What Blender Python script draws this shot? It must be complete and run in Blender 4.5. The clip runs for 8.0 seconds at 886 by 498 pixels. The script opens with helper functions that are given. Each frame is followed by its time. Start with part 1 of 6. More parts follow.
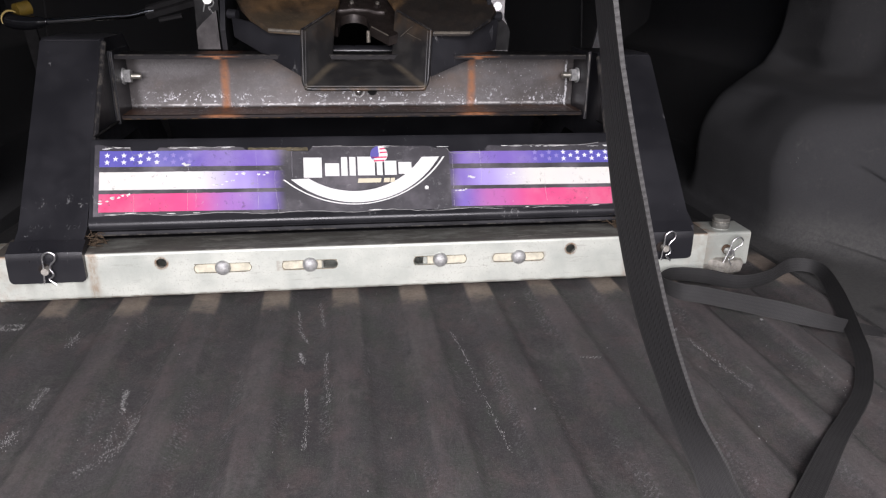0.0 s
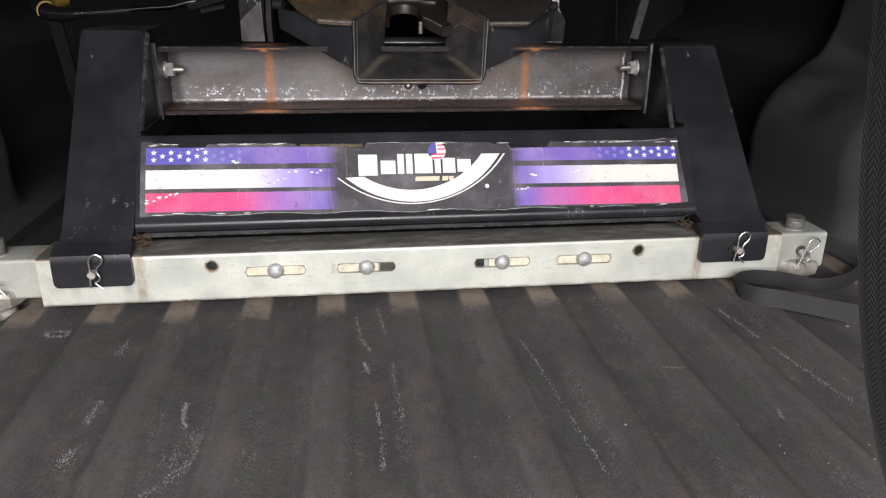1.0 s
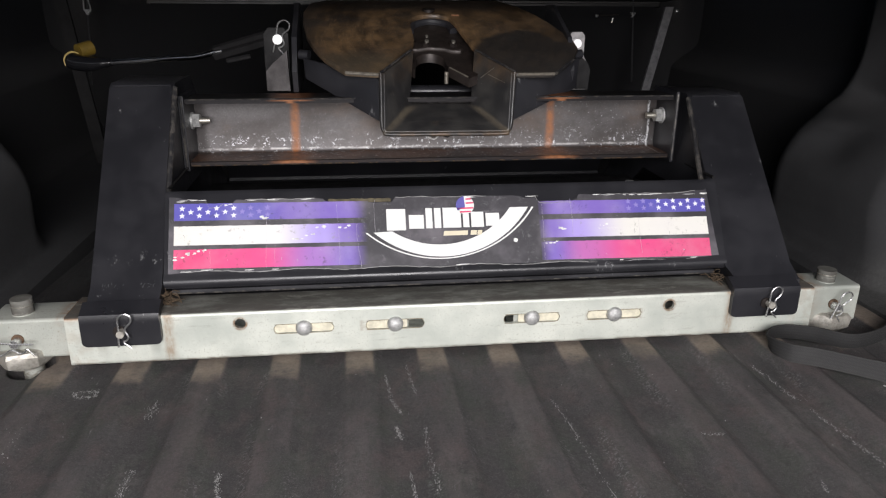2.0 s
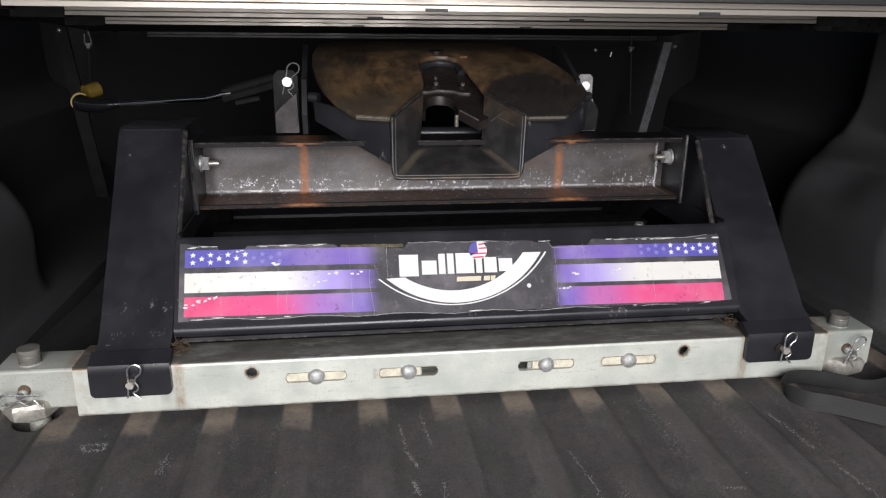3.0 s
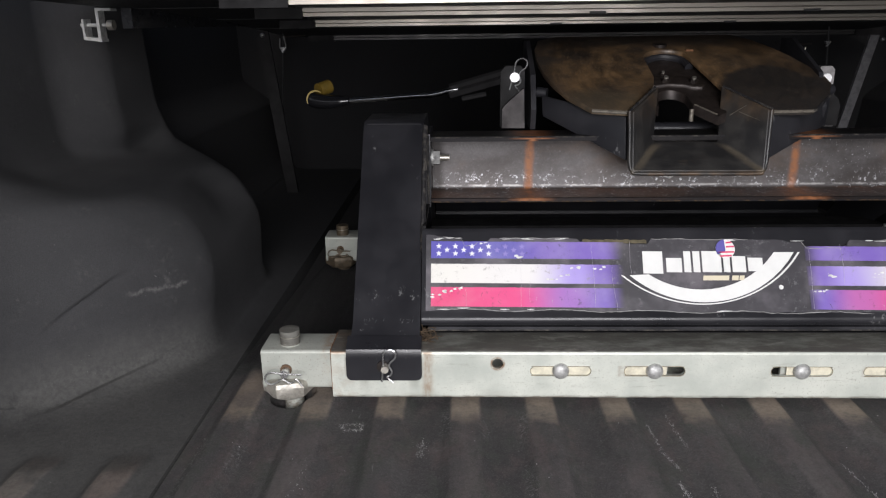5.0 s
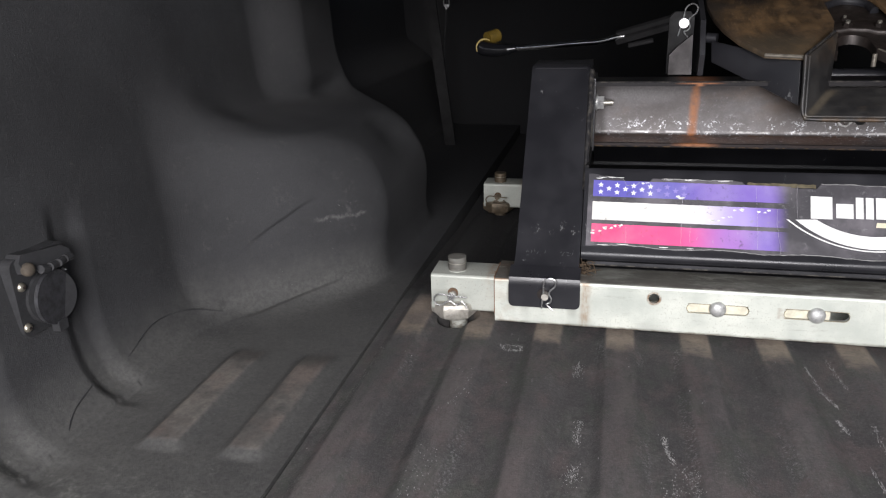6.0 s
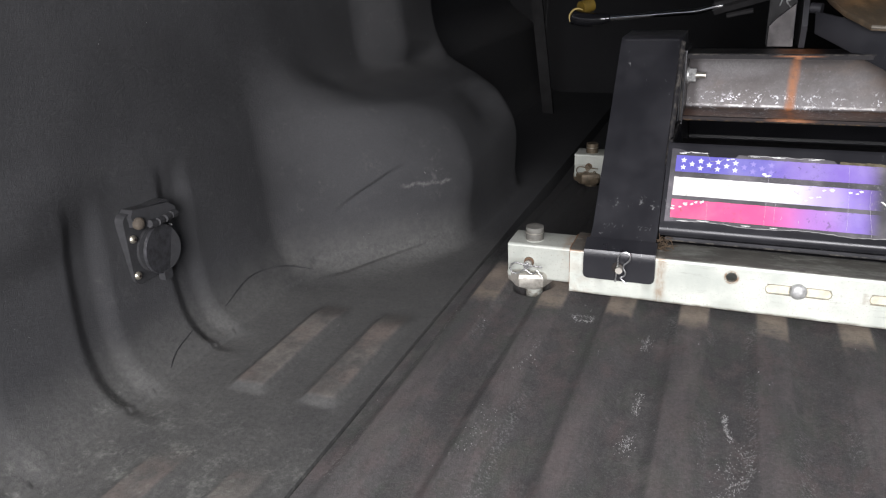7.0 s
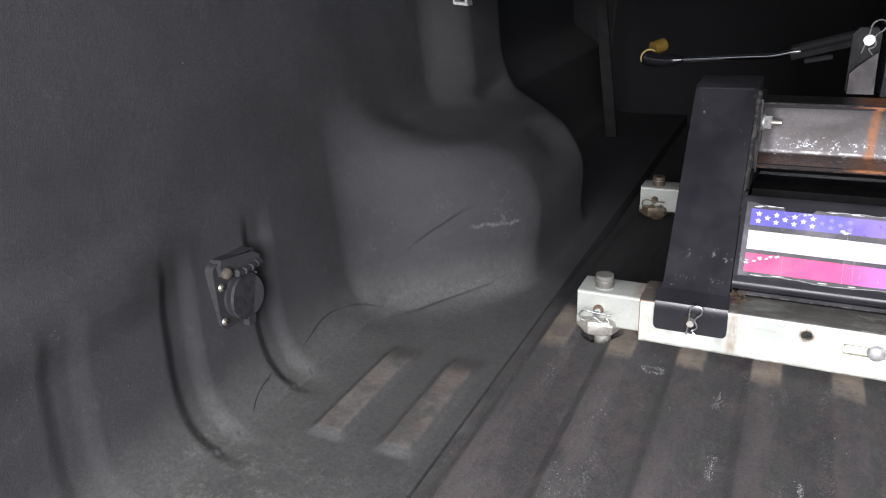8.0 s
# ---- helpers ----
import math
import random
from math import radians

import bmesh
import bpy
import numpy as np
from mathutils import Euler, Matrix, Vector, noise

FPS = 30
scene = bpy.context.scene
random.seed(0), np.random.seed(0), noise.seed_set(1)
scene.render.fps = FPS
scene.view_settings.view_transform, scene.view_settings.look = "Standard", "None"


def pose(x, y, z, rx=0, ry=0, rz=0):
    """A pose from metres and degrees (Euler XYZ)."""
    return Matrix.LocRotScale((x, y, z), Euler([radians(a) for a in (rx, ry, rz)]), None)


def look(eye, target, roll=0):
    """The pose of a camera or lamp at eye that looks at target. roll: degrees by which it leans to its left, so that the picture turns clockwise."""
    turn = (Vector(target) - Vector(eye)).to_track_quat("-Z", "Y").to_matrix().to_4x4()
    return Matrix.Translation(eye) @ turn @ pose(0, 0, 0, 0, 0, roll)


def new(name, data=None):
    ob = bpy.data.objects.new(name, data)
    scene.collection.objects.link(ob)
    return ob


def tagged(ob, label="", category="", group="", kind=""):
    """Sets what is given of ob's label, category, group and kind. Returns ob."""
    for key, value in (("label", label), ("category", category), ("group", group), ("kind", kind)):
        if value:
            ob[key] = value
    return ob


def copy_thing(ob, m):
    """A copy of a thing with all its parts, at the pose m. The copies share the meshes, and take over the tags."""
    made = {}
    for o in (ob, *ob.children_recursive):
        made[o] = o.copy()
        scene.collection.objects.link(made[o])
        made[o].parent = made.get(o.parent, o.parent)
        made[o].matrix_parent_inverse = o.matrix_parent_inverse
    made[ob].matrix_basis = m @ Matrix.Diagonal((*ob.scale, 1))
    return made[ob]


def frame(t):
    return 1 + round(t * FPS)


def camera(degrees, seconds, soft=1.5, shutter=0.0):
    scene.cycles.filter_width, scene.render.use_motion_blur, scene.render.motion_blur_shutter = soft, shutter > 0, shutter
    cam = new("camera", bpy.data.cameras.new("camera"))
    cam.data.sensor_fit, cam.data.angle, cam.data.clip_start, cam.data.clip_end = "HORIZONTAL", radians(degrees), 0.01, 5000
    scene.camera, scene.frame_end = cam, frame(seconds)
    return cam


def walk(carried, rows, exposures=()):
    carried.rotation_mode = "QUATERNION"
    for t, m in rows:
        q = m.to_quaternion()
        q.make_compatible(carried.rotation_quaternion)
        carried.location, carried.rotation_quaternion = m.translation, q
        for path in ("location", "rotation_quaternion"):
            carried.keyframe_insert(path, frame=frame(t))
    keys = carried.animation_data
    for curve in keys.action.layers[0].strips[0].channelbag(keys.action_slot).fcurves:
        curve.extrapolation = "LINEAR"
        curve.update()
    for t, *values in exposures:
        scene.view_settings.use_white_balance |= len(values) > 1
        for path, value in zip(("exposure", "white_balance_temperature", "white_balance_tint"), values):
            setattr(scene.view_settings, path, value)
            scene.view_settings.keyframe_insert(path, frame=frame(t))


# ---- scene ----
cam = camera(62.6, 8.0, soft=1.2)
PATH = [
    (0, (-0.039, -0.855, 0.374), (0.235, 0.999, -0.322), 0.9),
    (0.5, (-0.073, -0.821, 0.364), (0.198, 1.032, -0.338), 0.8),
    (1, (-0.098, -0.8, 0.363), (0.156, 1.054, -0.343), 0.7),
    (1.5, (-0.107, -0.786, 0.376), (0.134, 1.073, -0.32), 0.6),
    (2, (-0.122, -0.774, 0.404), (0.116, 1.098, -0.26), 0.5),
    (2.2, (-0.129, -0.77, 0.413), (0.11, 1.11, -0.225), 0.5),
    (3.3, (-0.172, -0.748, 0.429), (0.099, 1.141, -0.17), 0.7),
    (3.5, (-0.203, -0.742, 0.424), (0.059, 1.149, -0.169), 0.6),
    (4, (-0.261, -0.728, 0.421), (-0.076, 1.172, -0.175), 0.3),
    (4.2, (-0.268, -0.725, 0.416), (-0.126, 1.182, -0.169), 0.1),
    (5.3, (-0.3, -0.761, 0.415), (-0.459, 1.139, -0.189), -1.0),
    (5.5, (-0.304, -0.773, 0.407), (-0.542, 1.115, -0.207), -1.2),
    (6, (-0.313, -0.815, 0.395), (-0.748, 1.019, -0.276), -1.8),
    (6.5, (-0.291, -0.845, 0.388), (-0.892, 0.919, -0.338), -2.3),
    (7, (-0.273, -0.83, 0.407), (-0.975, 0.886, -0.342), -2.6),
    (7.5, (-0.283, -0.824, 0.455), (-1.063, 0.856, -0.299), -3.0),
    (8, (-0.297, -0.835, 0.471), (-1.125, 0.825, -0.275), -3.0),
]
walk(cam, [(t, look(eye, target, roll)) for t, eye, target, roll in PATH], [(0.0, 0.60, 6500, 15), (1.0, 0.62, 6700, 11), (2.2, 0.54, 6600, 10), (3.4, 0.46, 6500, 10), (4.1, 0.32, 6500, 10), (5.5, 0.56, 6500, 10), (6.5, 0.87, 6500, 10), (7.0, 0.94, 6450, 10), (8.0, 1.19, 6300, 11)])

# ---------------------------------------------------------------- world and light
world = bpy.data.worlds.new("world")
scene.world = world
world.use_nodes = True
wn = world.node_tree.nodes
sky = wn.new("ShaderNodeTexSky")
sky.sky_type = "NISHITA"
sky.sun_disc = False
sky.sun_elevation, sky.sun_rotation = radians(48), radians(177)
sky.air_density, sky.dust_density = 1.0, 3.0
wn["Background"].inputs["Strength"].default_value = 0.05
world.node_tree.links.new(sky.outputs["Color"], wn["Background"].inputs["Color"])

sun_data = bpy.data.lights.new("sun", "SUN")
sun_data.energy, sun_data.angle, sun_data.color = 0.5, radians(30), (1.0, 0.975, 0.95)
sun = new("sun", sun_data)
sun.matrix_world = look((0.3, -5.6, 6.3), (0.0, 0.0, 0.1))

# added area lamp behind the camera, in place of light through the open tail
tail_data = bpy.data.lights.new("tail_fill_lamp", "AREA")
tail_data.shape, tail_data.size, tail_data.size_y = "RECTANGLE", 1.1, 0.9
tail_data.energy, tail_data.color = 40.0, (0.985, 0.97, 1.0)
tail = new("tail_fill_lamp", tail_data)
tail.matrix_world = look((-0.12, -1.75, 0.66), (-0.10, -0.1, 0.15))

# ---------------------------------------------------------------- mesh helpers
BASES = {}


def thing(name, base, label, category, group="", kind=""):
    ob = new(name)
    ob.location = base
    ob.empty_display_size = 0.02
    BASES[ob] = Vector(base)
    return tagged(ob, label, category, group, kind)


def solid(name, bm, material, smooth=35):
    bmesh.ops.recalc_face_normals(bm, faces=bm.faces)
    me = bpy.data.meshes.new(name)
    bm.to_mesh(me)
    bm.free()
    for p in me.polygons:
        p.use_smooth = True
    me.set_sharp_from_angle(angle=radians(smooth))
    me.materials.append(material)
    return me


def part(name, bm, material, parent, label="", smooth=35):
    """One bmesh, in world coordinates, as one mesh object under a thing or a part."""
    ob = new(name, solid(name, bm, material, smooth))
    ob.parent = parent
    ob.matrix_parent_inverse = Matrix.Translation(-BASES.get(parent, Vector()))
    return tagged(ob, label)


def setting(name, bm, material, label, category, smooth=35):
    return tagged(new(name, solid(name, bm, material, smooth)), label, category, kind="structure")


def bevel(bm, width, segments=2, angle=30):
    edges = [e for e in bm.edges if len(e.link_faces) == 2 and e.calc_face_angle(0) > radians(angle)]
    bmesh.ops.bevel(bm, geom=edges, offset=width, segments=segments, profile=0.5, affect="EDGES", clamp_overlap=True)
    return bm


def add_box(bm, x0, x1, y0, y1, z0, z1):
    v = [bm.verts.new((x, y, z)) for x in (x0, x1) for y in (y0, y1) for z in (z0, z1)]
    for f in ((0, 1, 3, 2), (4, 6, 7, 5), (0, 4, 5, 1), (2, 3, 7, 6), (0, 2, 6, 4), (1, 5, 7, 3)):
        bm.faces.new([v[i] for i in f])
    return bm


def box(x0, x1, y0, y1, z0, z1, soft=0.0, segments=2):
    bm = add_box(bmesh.new(), x0, x1, y0, y1, z0, z1)
    return bevel(bm, soft, segments) if soft else bm


def add_prism(bm, poly, axis, a, b):
    """A closed outline, swept from a to b along an axis. The outline is given in the two other axes, in order."""
    def at(p, w):
        return {"x": (w, p[0], p[1]), "y": (p[0], w, p[1]), "z": (p[0], p[1], w)}[axis]
    lo = [bm.verts.new(at(p, a)) for p in poly]
    hi = [bm.verts.new(at(p, b)) for p in poly]
    n = len(poly)
    for i in range(n):
        bm.faces.new((lo[i], lo[(i + 1) % n], hi[(i + 1) % n], hi[i]))
    bm.faces.new(lo[::-1])
    bm.faces.new(hi)
    return bm


def prism(poly, axis, a, b, soft=0.0, segments=2):
    bm = add_prism(bmesh.new(), poly, axis, a, b)
    return bevel(bm, soft, segments) if soft else bm


def add_rod(bm, p, q, r, r2=None, n=16):
    """A round (or n-sided) bar from p to q, with caps."""
    p, q = Vector(p), Vector(q)
    r2 = r if r2 is None else r2
    way = (q - p).normalized()
    side = way.cross(Vector((0.31, 0.2, 1.0)) if abs(way.z) < 0.9 else Vector((1, 0.1, 0))).normalized()
    up = way.cross(side)
    rings = []
    for c, rad in ((p, r), (q, r2)):
        rings.append([bm.verts.new(c + rad * (math.cos(a) * side + math.sin(a) * up)) for a in (2 * math.pi * i / n for i in range(n))])
    for i in range(n):
        bm.faces.new((rings[0][i], rings[0][(i + 1) % n], rings[1][(i + 1) % n], rings[1][i]))
    bm.faces.new(rings[0][::-1])
    bm.faces.new(rings[1])
    return bm


def rod(p, q, r, r2=None, n=16, soft=0.0):
    bm = add_rod(bmesh.new(), p, q, r, r2, n)
    return bevel(bm, soft, 2, 50) if soft else bm


def curve_points(points, steps):
    """Points on a smooth curve through the given ones."""
    pts = [Vector(p) for p in points]
    pts = [2 * pts[0] - pts[1]] + pts + [2 * pts[-1] - pts[-2]]
    out = []
    for i in range(1, len(pts) - 2):
        a, b, c, d = pts[i - 1:i + 3]
        for k in range(steps):
            t = k / steps
            out.append(0.5 * (2 * b + (c - a) * t + (2 * a - 5 * b + 4 * c - d) * t * t + (3 * b - a - 3 * c + d) * t ** 3))
    out.append(pts[-2])
    return out


def add_wire(bm, points, r, n=8, steps=6, radii=None):
    """A round bar bent along a smooth curve."""
    pts = curve_points(points, steps)
    side = None
    rings = []
    for i, p in enumerate(pts):
        way = (pts[min(i + 1, len(pts) - 1)] - pts[max(i - 1, 0)]).normalized()
        if side is None:
            side = way.cross(Vector((0.13, 0.21, 0.97)) if abs(way.z) < 0.9 else Vector((1, 0, 0))).normalized()
        else:
            side = (side - way * side.dot(way)).normalized()
        up = way.cross(side)
        rad = r if radii is None else float(np.interp(i / (len(pts) - 1), [k / (len(radii) - 1) for k in range(len(radii))], radii))
        rings.append([bm.verts.new(p + rad * (math.cos(a) * side + math.sin(a) * up)) for a in (2 * math.pi * k / n for k in range(n))])
    for a, b in zip(rings, rings[1:]):
        for i in range(n):
            bm.faces.new((a[i], a[(i + 1) % n], b[(i + 1) % n], b[i]))
    bm.faces.new(rings[0][::-1])
    bm.faces.new(rings[-1])
    return bm


def wire(points, r, n=8, steps=6, radii=None):
    return add_wire(bmesh.new(), points, r, n, steps, radii)


def dome(c, way, r, h, n=20, rings=5):
    """A low round bolt head."""
    bm = bmesh.new()
    c, way = Vector(c), Vector(way).normalized()
    side = way.cross(Vector((0.3, 0.1, 1)) if abs(way.z) < 0.9 else Vector((1, 0, 0))).normalized()
    up = way.cross(side)
    last = [bm.verts.new(c - 0.003 * way + r * (math.cos(a) * side + math.sin(a) * up)) for a in (2 * math.pi * i / n for i in range(n))]
    base = last
    for k in range(rings):
        f = math.pi / 2 * k / rings
        now = [bm.verts.new(c + h * math.sin(f) * way + r * math.cos(f) * (math.cos(a) * side + math.sin(a) * up)) for a in (2 * math.pi * i / n for i in range(n))]
        for i in range(n):
            bm.faces.new((last[i], last[(i + 1) % n], now[(i + 1) % n], now[i]))
        last = now
    top = bm.verts.new(c + h * way)
    for i in range(n):
        bm.faces.new((last[i], last[(i + 1) % n], top))
    bm.faces.new(base[::-1])
    return bm


def pierced(outer, holes, axis, a, b):
    """A plate with an outline and openings through it, from a to b along an axis."""
    bm = bmesh.new()
    def at(p, w):
        return {"x": (w, p[0], p[1]), "y": (p[0], w, p[1]), "z": (p[0], p[1], w)}[axis]
    edges = []
    for loop in (outer, *holes):
        v = [bm.verts.new(at(p, a)) for p in loop]
        edges += [bm.edges.new((v[i], v[(i + 1) % len(v)])) for i in range(len(v))]
    bmesh.ops.triangle_fill(bm, edges=edges, use_beauty=True)
    r = bmesh.ops.extrude_face_region(bm, geom=bm.faces[:])
    move = Vector(at((0, 0), b)) - Vector(at((0, 0), a))
    bmesh.ops.translate(bm, verts=[g for g in r["geom"] if isinstance(g, bmesh.types.BMVert)], vec=move)
    return bm


def slot_loop(x, z, length, height, n=8):
    r = height / 2
    out = []
    for s, start in ((1, -90), (-1, 90)):
        for i in range(n + 1):
            a = radians(start + 180 * i / n)
            out.append((x + s * (length / 2 - r) + r * math.cos(a), z + r * math.sin(a)))
    return out


def ring_loop(x, z, r, n=20):
    return [(x + r * math.cos(2 * math.pi * i / n), z + r * math.sin(2 * math.pi * i / n)) for i in range(n)]


def round_rect(x0, x1, z0, z1, r, n=4):
    out = []
    for cx, cz, s in ((x1 - r, z0 + r, -90), (x1 - r, z1 - r, 0), (x0 + r, z1 - r, 90), (x0 + r, z0 + r, 180)):
        out += [(cx + r * math.cos(radians(s + 90 * i / n)), cz + r * math.sin(radians(s + 90 * i / n))) for i in range(n + 1)]
    return out


def step(a, b, x):
    t = min(1.0, max(0.0, (x - a) / (b - a)))
    return t * t * (3 - 2 * t)


# ---------------------------------------------------------------- materials
class Nodes:
    """A short way to write node materials. Lengths are metres, from the object's own space."""

    def __init__(self, name):
        self.m = bpy.data.materials.new(name)
        self.m.use_nodes = True
        self.t = self.m.node_tree
        self.bsdf = self.t.nodes["Principled BSDF"]
        self.co = self.t.nodes.new("ShaderNodeTexCoord").outputs["Object"]

    def put(self, kind, **values):
        n = self.t.nodes.new(kind)
        for k, v in values.items():
            self.give(n.inputs[k.replace("_", " ")], v)
        return n

    def give(self, socket, v):
        if isinstance(v, bpy.types.NodeSocket):
            self.t.links.new(v, socket)
        else:
            socket.default_value = v

    def noise(self, scale, detail=4.0, rough=0.6, stretch=(1, 1, 1), shift=(0, 0, 0)):
        m = self.put("ShaderNodeMapping", Vector=self.co, Scale=stretch, Location=shift)
        return self.put("ShaderNodeTexNoise", Vector=m.outputs[0], Scale=scale, Detail=detail, Roughness=rough).outputs["Fac"]

    def ramp(self, fac, lo, hi, a=0.0, b=1.0):
        n = self.put("ShaderNodeMapRange", Value=fac)
        n.interpolation_type = "SMOOTHSTEP"
        for k, v in (("From Min", lo), ("From Max", hi), ("To Min", a), ("To Max", b)):
            n.inputs[k].default_value = v
        return n.outputs[0]

    def math(self, op, a, b=0.0, c=0.0):
        n = self.t.nodes.new("ShaderNodeMath")
        n.operation = op
        for s, v in zip(n.inputs, (a, b, c)):
            self.give(s, v)
        return n.outputs[0]

    def mix(self, fac, a, b):
        n = self.t.nodes.new("ShaderNodeMix")
        n.data_type = "RGBA"
        for s, v in ((n.inputs[0], fac), (n.inputs[6], a), (n.inputs[7], b)):
            self.give(s, v if isinstance(v, (bpy.types.NodeSocket, float)) else (*v, 1.0))
        return n.outputs[2]

    def axes(self):
        return self.put("ShaderNodeSeparateXYZ", Vector=self.co).outputs

    def near(self, socket, at, half, soft):
        """1 within half of a place on an axis, fading to 0 over soft."""
        d = self.math("ABSOLUTE", self.math("SUBTRACT", socket, at))
        return self.ramp(d, half, half + soft, 1.0, 0.0)

    def bump(self, height, strength, distance=0.001):
        n = self.put("ShaderNodeBump", Height=height, Strength=strength, Distance=distance)
        self.t.links.new(n.outputs[0], self.bsdf.inputs["Normal"])

    def done(self, colour, rough, metal=0.0, spec=0.5):
        b = self.bsdf.inputs
        self.give(b["Base Color"], colour if isinstance(colour, bpy.types.NodeSocket) else (*colour, 1.0))
        self.give(b["Roughness"], rough)
        self.give(b["Metallic"], metal)
        self.give(b["Specular IOR Level"], spec)
        return self.m


def make_felt(name, dark, light, floor=False):
    n = Nodes(name)
    x, y, z = n.axes()
    fibre = n.noise(900, 3, 0.7)
    blot = n.noise(5, 5, 0.6)
    dust = n.noise(38, 6, 0.7)
    fluff = n.noise(160, 5, 0.75)
    col = n.mix(n.ramp(blot, 0.3, 0.7), dark, light)
    col = n.mix(n.ramp(fibre, 0.25, 0.8, 0.0, 0.5), col, tuple(c * 0.45 for c in dark))
    col = n.mix(n.math("MULTIPLY", n.ramp(dust, 0.5, 0.8), n.ramp(fluff, 0.45, 0.7, 0.0, 0.4 if floor else 0.18)), col, (0.22, 0.21, 0.19))
    wave = n.math("ABSOLUTE", n.math("SUBTRACT", n.math("FRACT", n.math("ADD", n.math("DIVIDE", n.math("ADD", x, 0.037), 0.0848), 50.5)), 0.5))
    top = n.ramp(wave, 0.16, 0.22, 1.0, 0.0)
    ragged = n.noise(60, 4, 0.6)
    if floor:
        # shade between the ribs, put into the colour
        col = n.mix(n.ramp(wave, 0.20, 0.40, 0.0, 0.2), col, tuple(c * 0.55 for c in dark))
        col = n.mix(n.ramp(n.noise(21, 6, 0.7, (1.4, 0.8, 1), (1, 7, 3)), 0.45, 0.66, 0.0, 0.6), col, (0.100, 0.078, 0.076))
        col = n.mix(n.ramp(n.noise(17, 6, 0.7, (1.4, 0.8, 1), (8, 2, 5)), 0.46, 0.66, 0.0, 0.6), col, (0.058, 0.066, 0.055))
        col = n.mix(n.ramp(n.noise(48, 6, 0.75, (1, 1, 1), (2, 2, 9)), 0.50, 0.66, 0.0, 0.35), col, (0.034, 0.033, 0.034))
        long_wear = n.noise(5, 5, 0.65, (3.0, 0.8, 1))
        col = n.mix(n.math("MULTIPLY", top, n.math("MULTIPLY", n.ramp(y, 0.0, 0.1, 1.0, 0.0), n.ramp(long_wear, 0.42, 0.66, 0.0, 0.62))), col, (0.128, 0.110, 0.108))
        pale = n.math("MULTIPLY", n.ramp(n.noise(9, 6, 0.7, (2.2, 1, 1), (3, 8, 2)), 0.52, 0.68, 0.0, 0.55), n.ramp(fluff, 0.35, 0.65, 0.35, 1.0))
        col = n.mix(pale, col, (0.130, 0.126, 0.118))
        # bare rubbed ends of the ribs beside the bar
        ybar = n.math("ADD", y, n.math("MULTIPLY", n.math("SUBTRACT", ragged, 0.5), 0.055))
        beside = n.math("MULTIPLY", n.ramp(ybar, -0.052, -0.018), top)
        beside = n.math("MULTIPLY", beside, n.ramp(y, 0.06, 0.09, 1.0, 0.0))
        col = n.mix(n.math("MULTIPLY", beside, n.ramp(n.noise(23, 3, 0.5), 0.3, 0.6, 0.35, 0.85)), col, n.mix(ragged, (0.30, 0.25, 0.20), (0.18, 0.14, 0.11)))
        # chalky scuffs along the rib shoulders
        fleck = n.noise(330, 5, 0.75)
        where = n.noise(6, 3, 0.5, (2.5, 1, 1), (3, 1, 0))
        shoulder = n.near(wave, 0.25, 0.03, 0.08)
        chalk = n.math("MULTIPLY", n.math("MULTIPLY", n.ramp(fleck, 0.52, 0.62), n.ramp(where, 0.52, 0.62)), shoulder)
        col = n.mix(n.math("MULTIPLY", chalk, 0.3), col, (0.36, 0.365, 0.355))
        # shade beyond the bar, painted into the felt with a ragged edge
        far_shade = n.ramp(n.math("ADD", y, n.math("MULTIPLY", n.math("SUBTRACT", dust, 0.5), 0.12)), 0.05, 0.13, 0.0, 0.8)
        col = n.mix(far_shade, col, (0.014, 0.014, 0.015))
        line = n.noise(26, 6, 0.8, (6, 0.7, 1), (5, 5, 0))
        col = n.mix(n.math("MULTIPLY", n.ramp(line, 0.66, 0.70), 0.35), col, (0.42, 0.42, 0.41))
    else:
        # trodden dust on the flat foot and low arch, paler to stand in for light
        lit_foot_dust = n.math("MULTIPLY", n.ramp(n.math("ADD", z, n.math("MULTIPLY", n.math("SUBTRACT", dust, 0.5), 0.05)), 0.075, 0.005, 0.0, 1.0), n.ramp(n.noise(8, 5, 0.65, (1, 1, 1), (4, 2, 6)), 0.25, 0.6, 0.5, 0.95))
        lit_foot_dust = n.math("MULTIPLY", lit_foot_dust, n.ramp(y, 0.08, 0.22, 1.0, 0.0))
        col = n.mix(lit_foot_dust, col, n.mix(n.ramp(fluff, 0.35, 0.7), (0.068, 0.067, 0.065), (0.086, 0.085, 0.080)))
        # darkness ahead of the arch is shade mixed into the liner's colour
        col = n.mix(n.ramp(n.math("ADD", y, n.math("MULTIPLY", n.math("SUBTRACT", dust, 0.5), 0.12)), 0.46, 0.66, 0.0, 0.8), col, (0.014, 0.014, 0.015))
        # bare rubbed stretches on the two outer ribs at the wall's foot
        out = n.math("ABSOLUTE", x)
        ends = n.math("MULTIPLY", n.math("MULTIPLY", n.ramp(y, -0.303, -0.297), n.ramp(y, -0.17, -0.09, 1.0, 0.0)), n.ramp(out, 0.745, 0.76, 1.0, 0.0))
        near = n.math("MULTIPLY", n.ramp(y, -0.40, -0.44), n.ramp(out, 0.745, 0.76, 1.0, 0.0))
        bare = n.math("MULTIPLY", n.math("MULTIPLY", n.math("MAXIMUM", ends, near), top), n.ramp(z, 0.010, 0.016, 1.0, 0.0))
        bare = n.math("MULTIPLY", bare, n.math("MULTIPLY", n.ramp(n.noise(18, 4, 0.65), 0.35, 0.62, 0.15, 0.9), n.ramp(y, -0.38, -0.34, 0.75, 1.0)))
